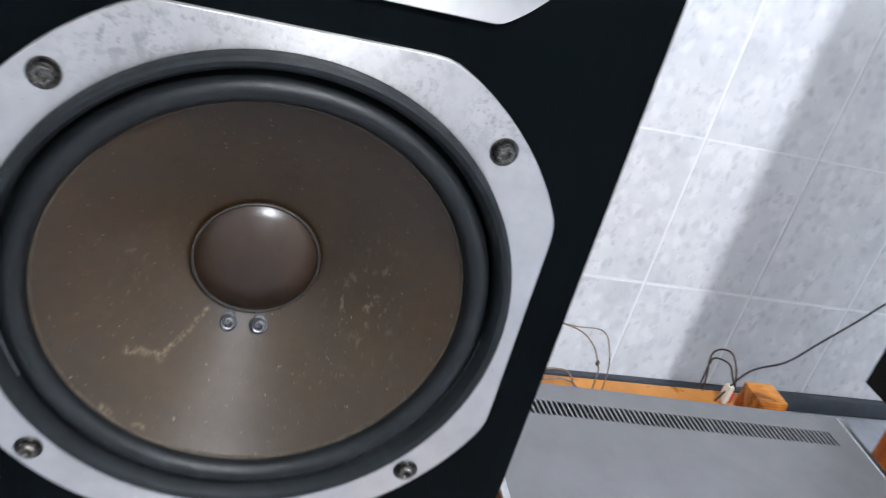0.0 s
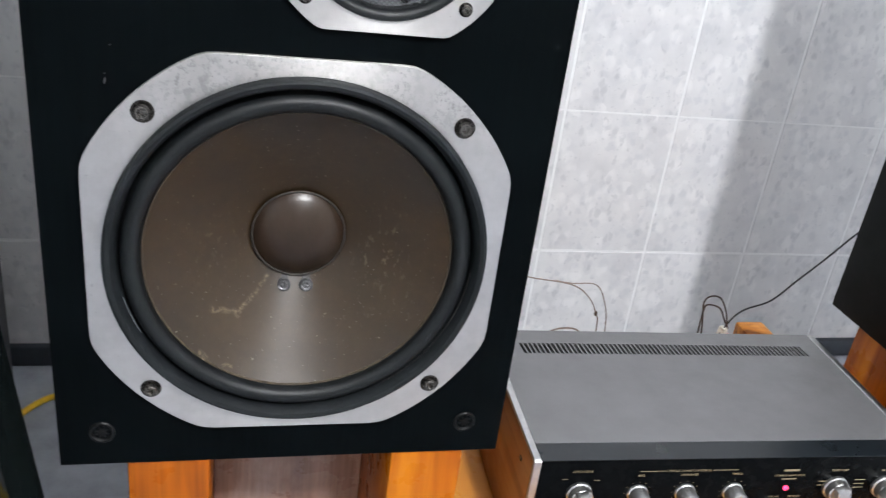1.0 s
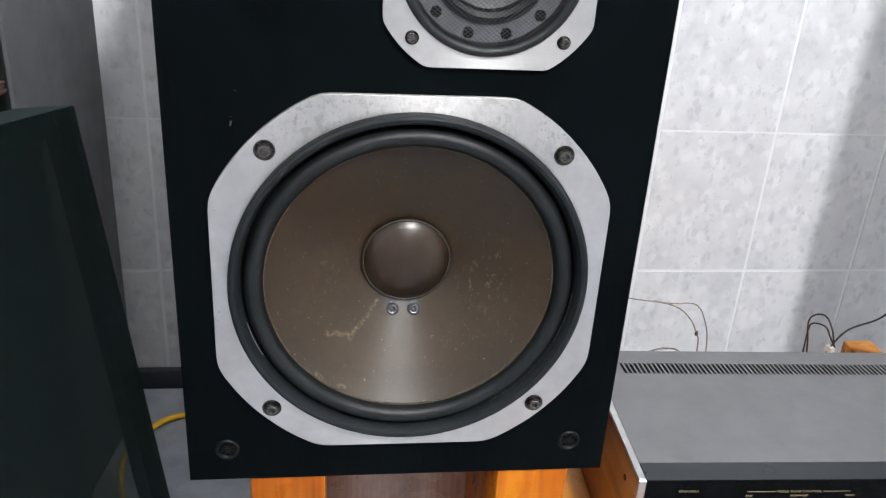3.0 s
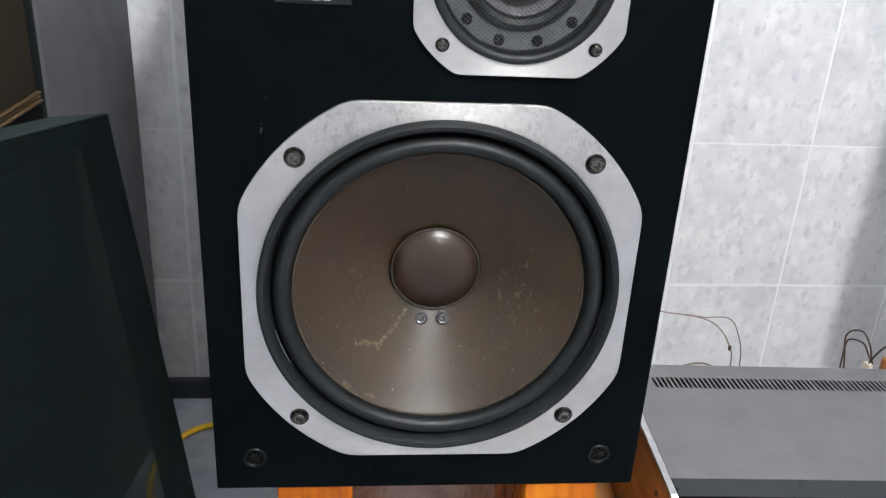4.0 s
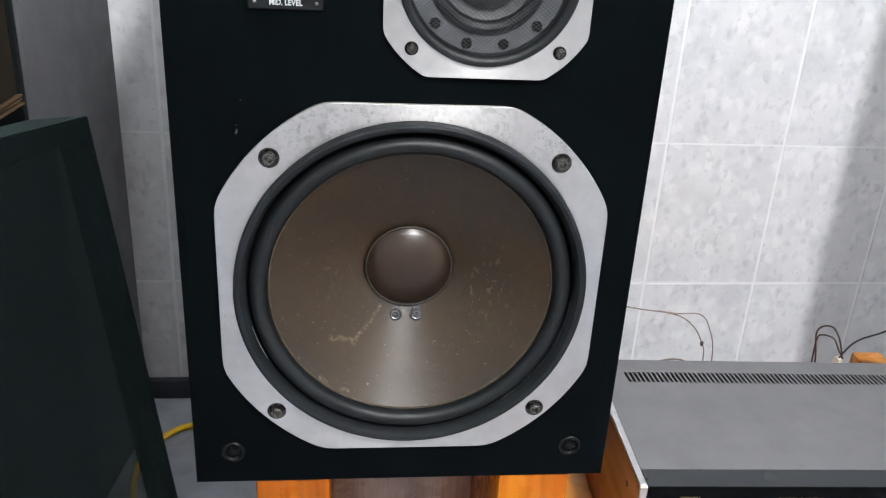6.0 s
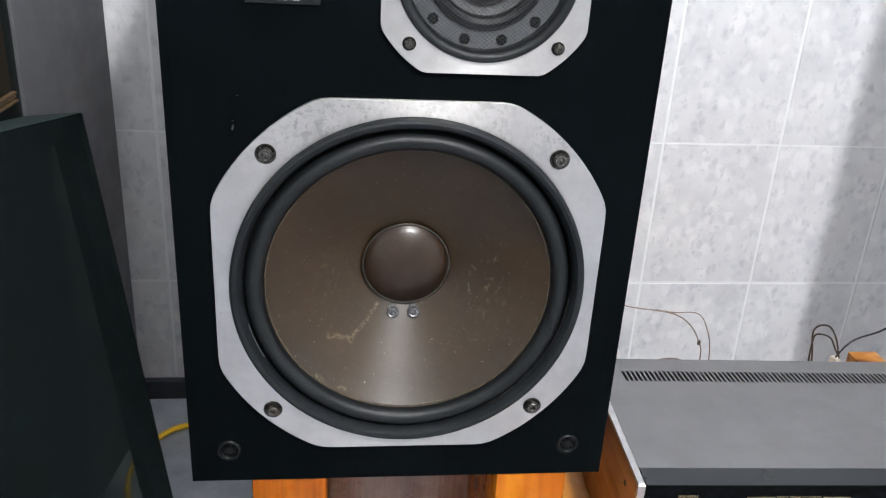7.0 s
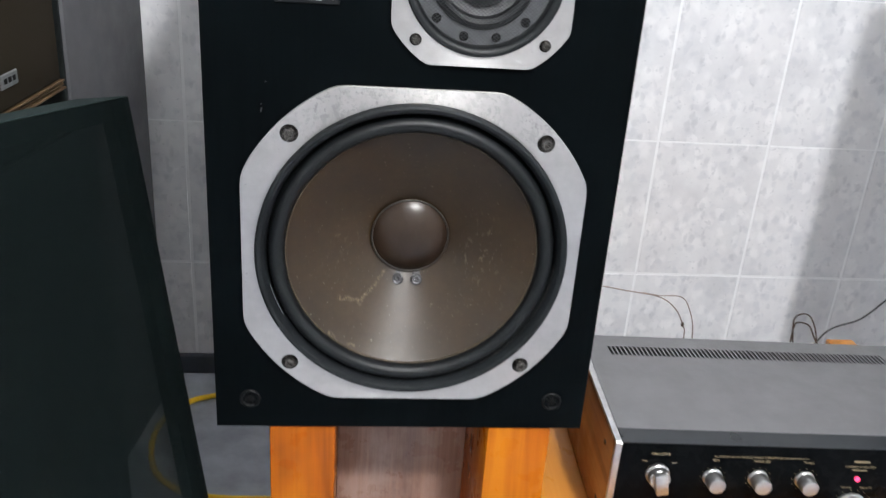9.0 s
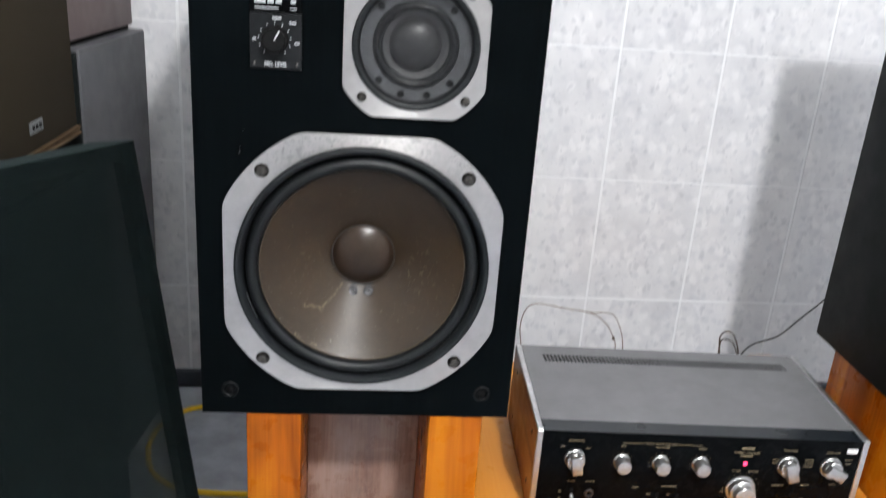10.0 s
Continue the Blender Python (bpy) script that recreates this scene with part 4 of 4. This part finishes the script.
def brown_speaker():
    s = thing("bookshelf_loudspeaker", pose(-0.402, 0.322, 0.606, 0, 0, 87), "brown cloth-fronted loudspeaker with a small silver badge", "loudspeaker")
    W, H = 0.30, 0.46
    part("cabinet", box(-W, 0, 0.012, 0.15, 0, H, 0.002), M_MAUVE, s)
    part("grille", box(-W + 0.006, -0.006, 0.0, 0.0115, 0.012, H - 0.006, 0.003), M_BROWNCLOTH, s, "brown grille cloth")
    for z, y in ((0.0, -0.003), (0.0042, -0.0005), (0.0084, -0.002)):
        part("edge", box(-W, 0, y, 0.0118, z, z + 0.0028, 0.0006, 1), M_TANEDGE, s, "worn tan lower edge")
    part("badge", box(-0.160, -0.122, -0.002, 0.0005, 0.034, 0.049, 0.001, 1), M_BADGE, s, "small silver badge")
    for k in range(3):
        part("printed_bar", box(-0.155 + k * 0.010, -0.148 + k * 0.010, -0.0024, -0.0019, 0.039, 0.0445), M_NEARBLACK, s, smooth=0)


brown_speaker()

# ---- cables ----
def cable(name, label, material, radius, *runs, group=""):
    bm = bmesh.new()
    for pts in runs:
        tube(pts, radius, 8, 8, bm)
    return tagged(part(name, bm, material), label, "cable", group)


cable("yellow_cable", "yellow sheathed cable curling over the floor", M_YELLOW, 0.0048,
      [(-0.06, 0.62, 0.006), (-0.18, 0.615, 0.006), (-0.291, 0.580, 0.006), (-0.331, 0.558, 0.006), (-0.362, 0.505, 0.006), (-0.366, 0.440, 0.006), (-0.345, 0.370, 0.006), (-0.300, 0.326, 0.006),
       (-0.254, 0.312, 0.006), (-0.170, 0.308, 0.006), (-0.05, 0.315, 0.006)])
cable("yellow_cable", "yellow sheathed cable running under the stand", M_YELLOW, 0.0048,
      [(-0.05, 0.300, 0.006), (-0.166, 0.273, 0.006), (-0.234, 0.241, 0.006), (-0.30, 0.20, 0.006), (-0.36, 0.13, 0.006)])
cable("black_cable", "thin black cable on the floor", M_BLACKWIRE, 0.0022, [(-0.10, 0.245, 0.0035), (-0.18, 0.255, 0.0035), (-0.225, 0.27, 0.0035), (-0.28, 0.25, 0.0035)])
cable("speaker_wire", "thin brown twin wire arching out behind the amplifier", M_WIRE, 0.0009,
      [(0.262, 0.300, 0.206), (0.258, 0.300, 0.285), (0.252, 0.300, 0.340), (0.268, 0.300, 0.372), (0.318, 0.300, 0.367), (0.365, 0.300, 0.3585), (0.390, 0.300, 0.341), (0.4045, 0.300, 0.317), (0.410, 0.300, 0.296), (0.412, 0.300, 0.206)])
cable("speaker_wire", "thin brown wire arching out behind the amplifier", M_WIRE, 0.0008,
      [(0.340, 0.302, 0.364), (0.365, 0.302, 0.360), (0.396, 0.302, 0.3585), (0.412, 0.302, 0.3375), (0.423, 0.302, 0.297), (0.425, 0.302, 0.206)])
cable("speaker_wire", "loose dark wire ends lying behind the amplifier", M_WIRE, 0.0013,
      [(0.372, 0.400, 0.2065), (0.390, 0.400, 0.226), (0.412, 0.400, 0.2325), (0.434, 0.400, 0.228), (0.449, 0.398, 0.2065)],
      [(0.390, 0.405, 0.2065), (0.420, 0.402, 0.217), (0.441, 0.400, 0.215), (0.454, 0.397, 0.2065)])
cable("black_wire", "thin black wire running up behind the loudspeaker", M_BLACKWIRE, 0.0014,
      [(0.655, 0.398, 0.2065), (0.685, 0.400, 0.257), (0.733, 0.400, 0.279), (0.767, 0.400, 0.314), (0.807, 0.400, 0.356), (0.839, 0.400, 0.392), (0.88, 0.39, 0.44), (0.90, 0.30, 0.47), (0.90, 0.264, 0.47)])
cable("plug_lead", "brown and black leads looping to a white plug", M_LEAD, 0.0013,
      [(0.6466, 0.4182, 0.207), (0.6451, 0.4218, 0.228), (0.6424, 0.4281, 0.258), (0.6455, 0.4209, 0.274), (0.6520, 0.4056, 0.280), (0.6582, 0.3930, 0.266), (0.6632, 0.3858, 0.243)],
      [(0.6451, 0.4258, 0.207), (0.6443, 0.4266, 0.246), (0.6462, 0.4221, 0.259), (0.6543, 0.4032, 0.264), (0.6601, 0.3923, 0.250), (0.6644, 0.3840, 0.240)])


def wire_joint():
    bm = bmesh.new()
    bmesh.ops.create_icosphere(bm, subdivisions=2, radius=0.003)
    bm.transform(Matrix.Diagonal((0.8, 0.8, 1.3, 1)))
    tagged(part("wire_joint", bm, M_LEAD, m=pose(0.4045, 0.300, 0.317)), "small dark taped joint in a thin brown wire", "wire joint")


wire_joint()


def offcut():
    o = tagged(part("wooden_offcut", box(-0.022, 0.014, -0.052, 0.006, 0.0, 0.006, 0.002), M_AMPSIDE, m=pose(0.166, -0.012, BENCH_Z, 0, 0, -4)), "small brown wooden offcut lying on the bench", "wood offcut")
    return o


offcut()


def plug():
    p = thing("mains_plug", pose(0.668, 0.400, BENCH_Z, 0, 0, 20), "cream plastic plug with a red collar behind the amplifier", "plug")
    part("plug_body", box(-0.005, 0.005, -0.006, 0.006, 0.0, 0.028, 0.002), M_PLUG, p)
    part("collar", box(0.0055, 0.0135, -0.005, 0.005, 0.0, 0.015, 0.0015), M_RED, p, "red plastic collar")


plug()

# ---- the tiles ----
TW, TH, JOINT_X, JOINT_Z = 0.199, 0.2510, 0.0046, 0.0026
TILE_X0 = 0.661 - 12 * TW
tile_mesh = bpy.data.meshes.new("tile")
bm = box(-TW / 2 + JOINT_X / 2, TW / 2 - JOINT_X / 2, -0.0045, 0.003, -TH / 2 + JOINT_Z / 2, TH / 2 - JOINT_Z / 2)
bmesh.ops.bevel(bm, geom=[e for e in bm.edges if all(v.co.y < 0 for v in e.verts)], offset=0.0006, segments=2, affect="EDGES")
bm.to_mesh(tile_mesh)
bm.free()
tile_mesh.materials.append(M_TILE)
for row in range(-1, 9):
    zc = 0.222 + TH / 2 + row * TH
    for col in range(20):
        xc = TILE_X0 + TW / 2 + col * TW
        if zc - TH / 2 < 0:
            continue
        ob = new("tile", tile_mesh)
        ob.matrix_basis = pose(xc, WALL_Y + 0.0045, zc)
        ob.parent = wall_north
# cut tiles of the lowest course
low = tile_mesh.copy()
low.transform(Matrix.Translation((0, 0, 0.111)) @ Matrix.Diagonal((1, 1, (0.222 - 0.004) / TH, 1)))
for col in range(20):
    ob = new("tile", low)
    ob.matrix_basis = pose(TILE_X0 + TW / 2 + col * TW, WALL_Y + 0.0045, 0.0)
    ob.parent = wall_north
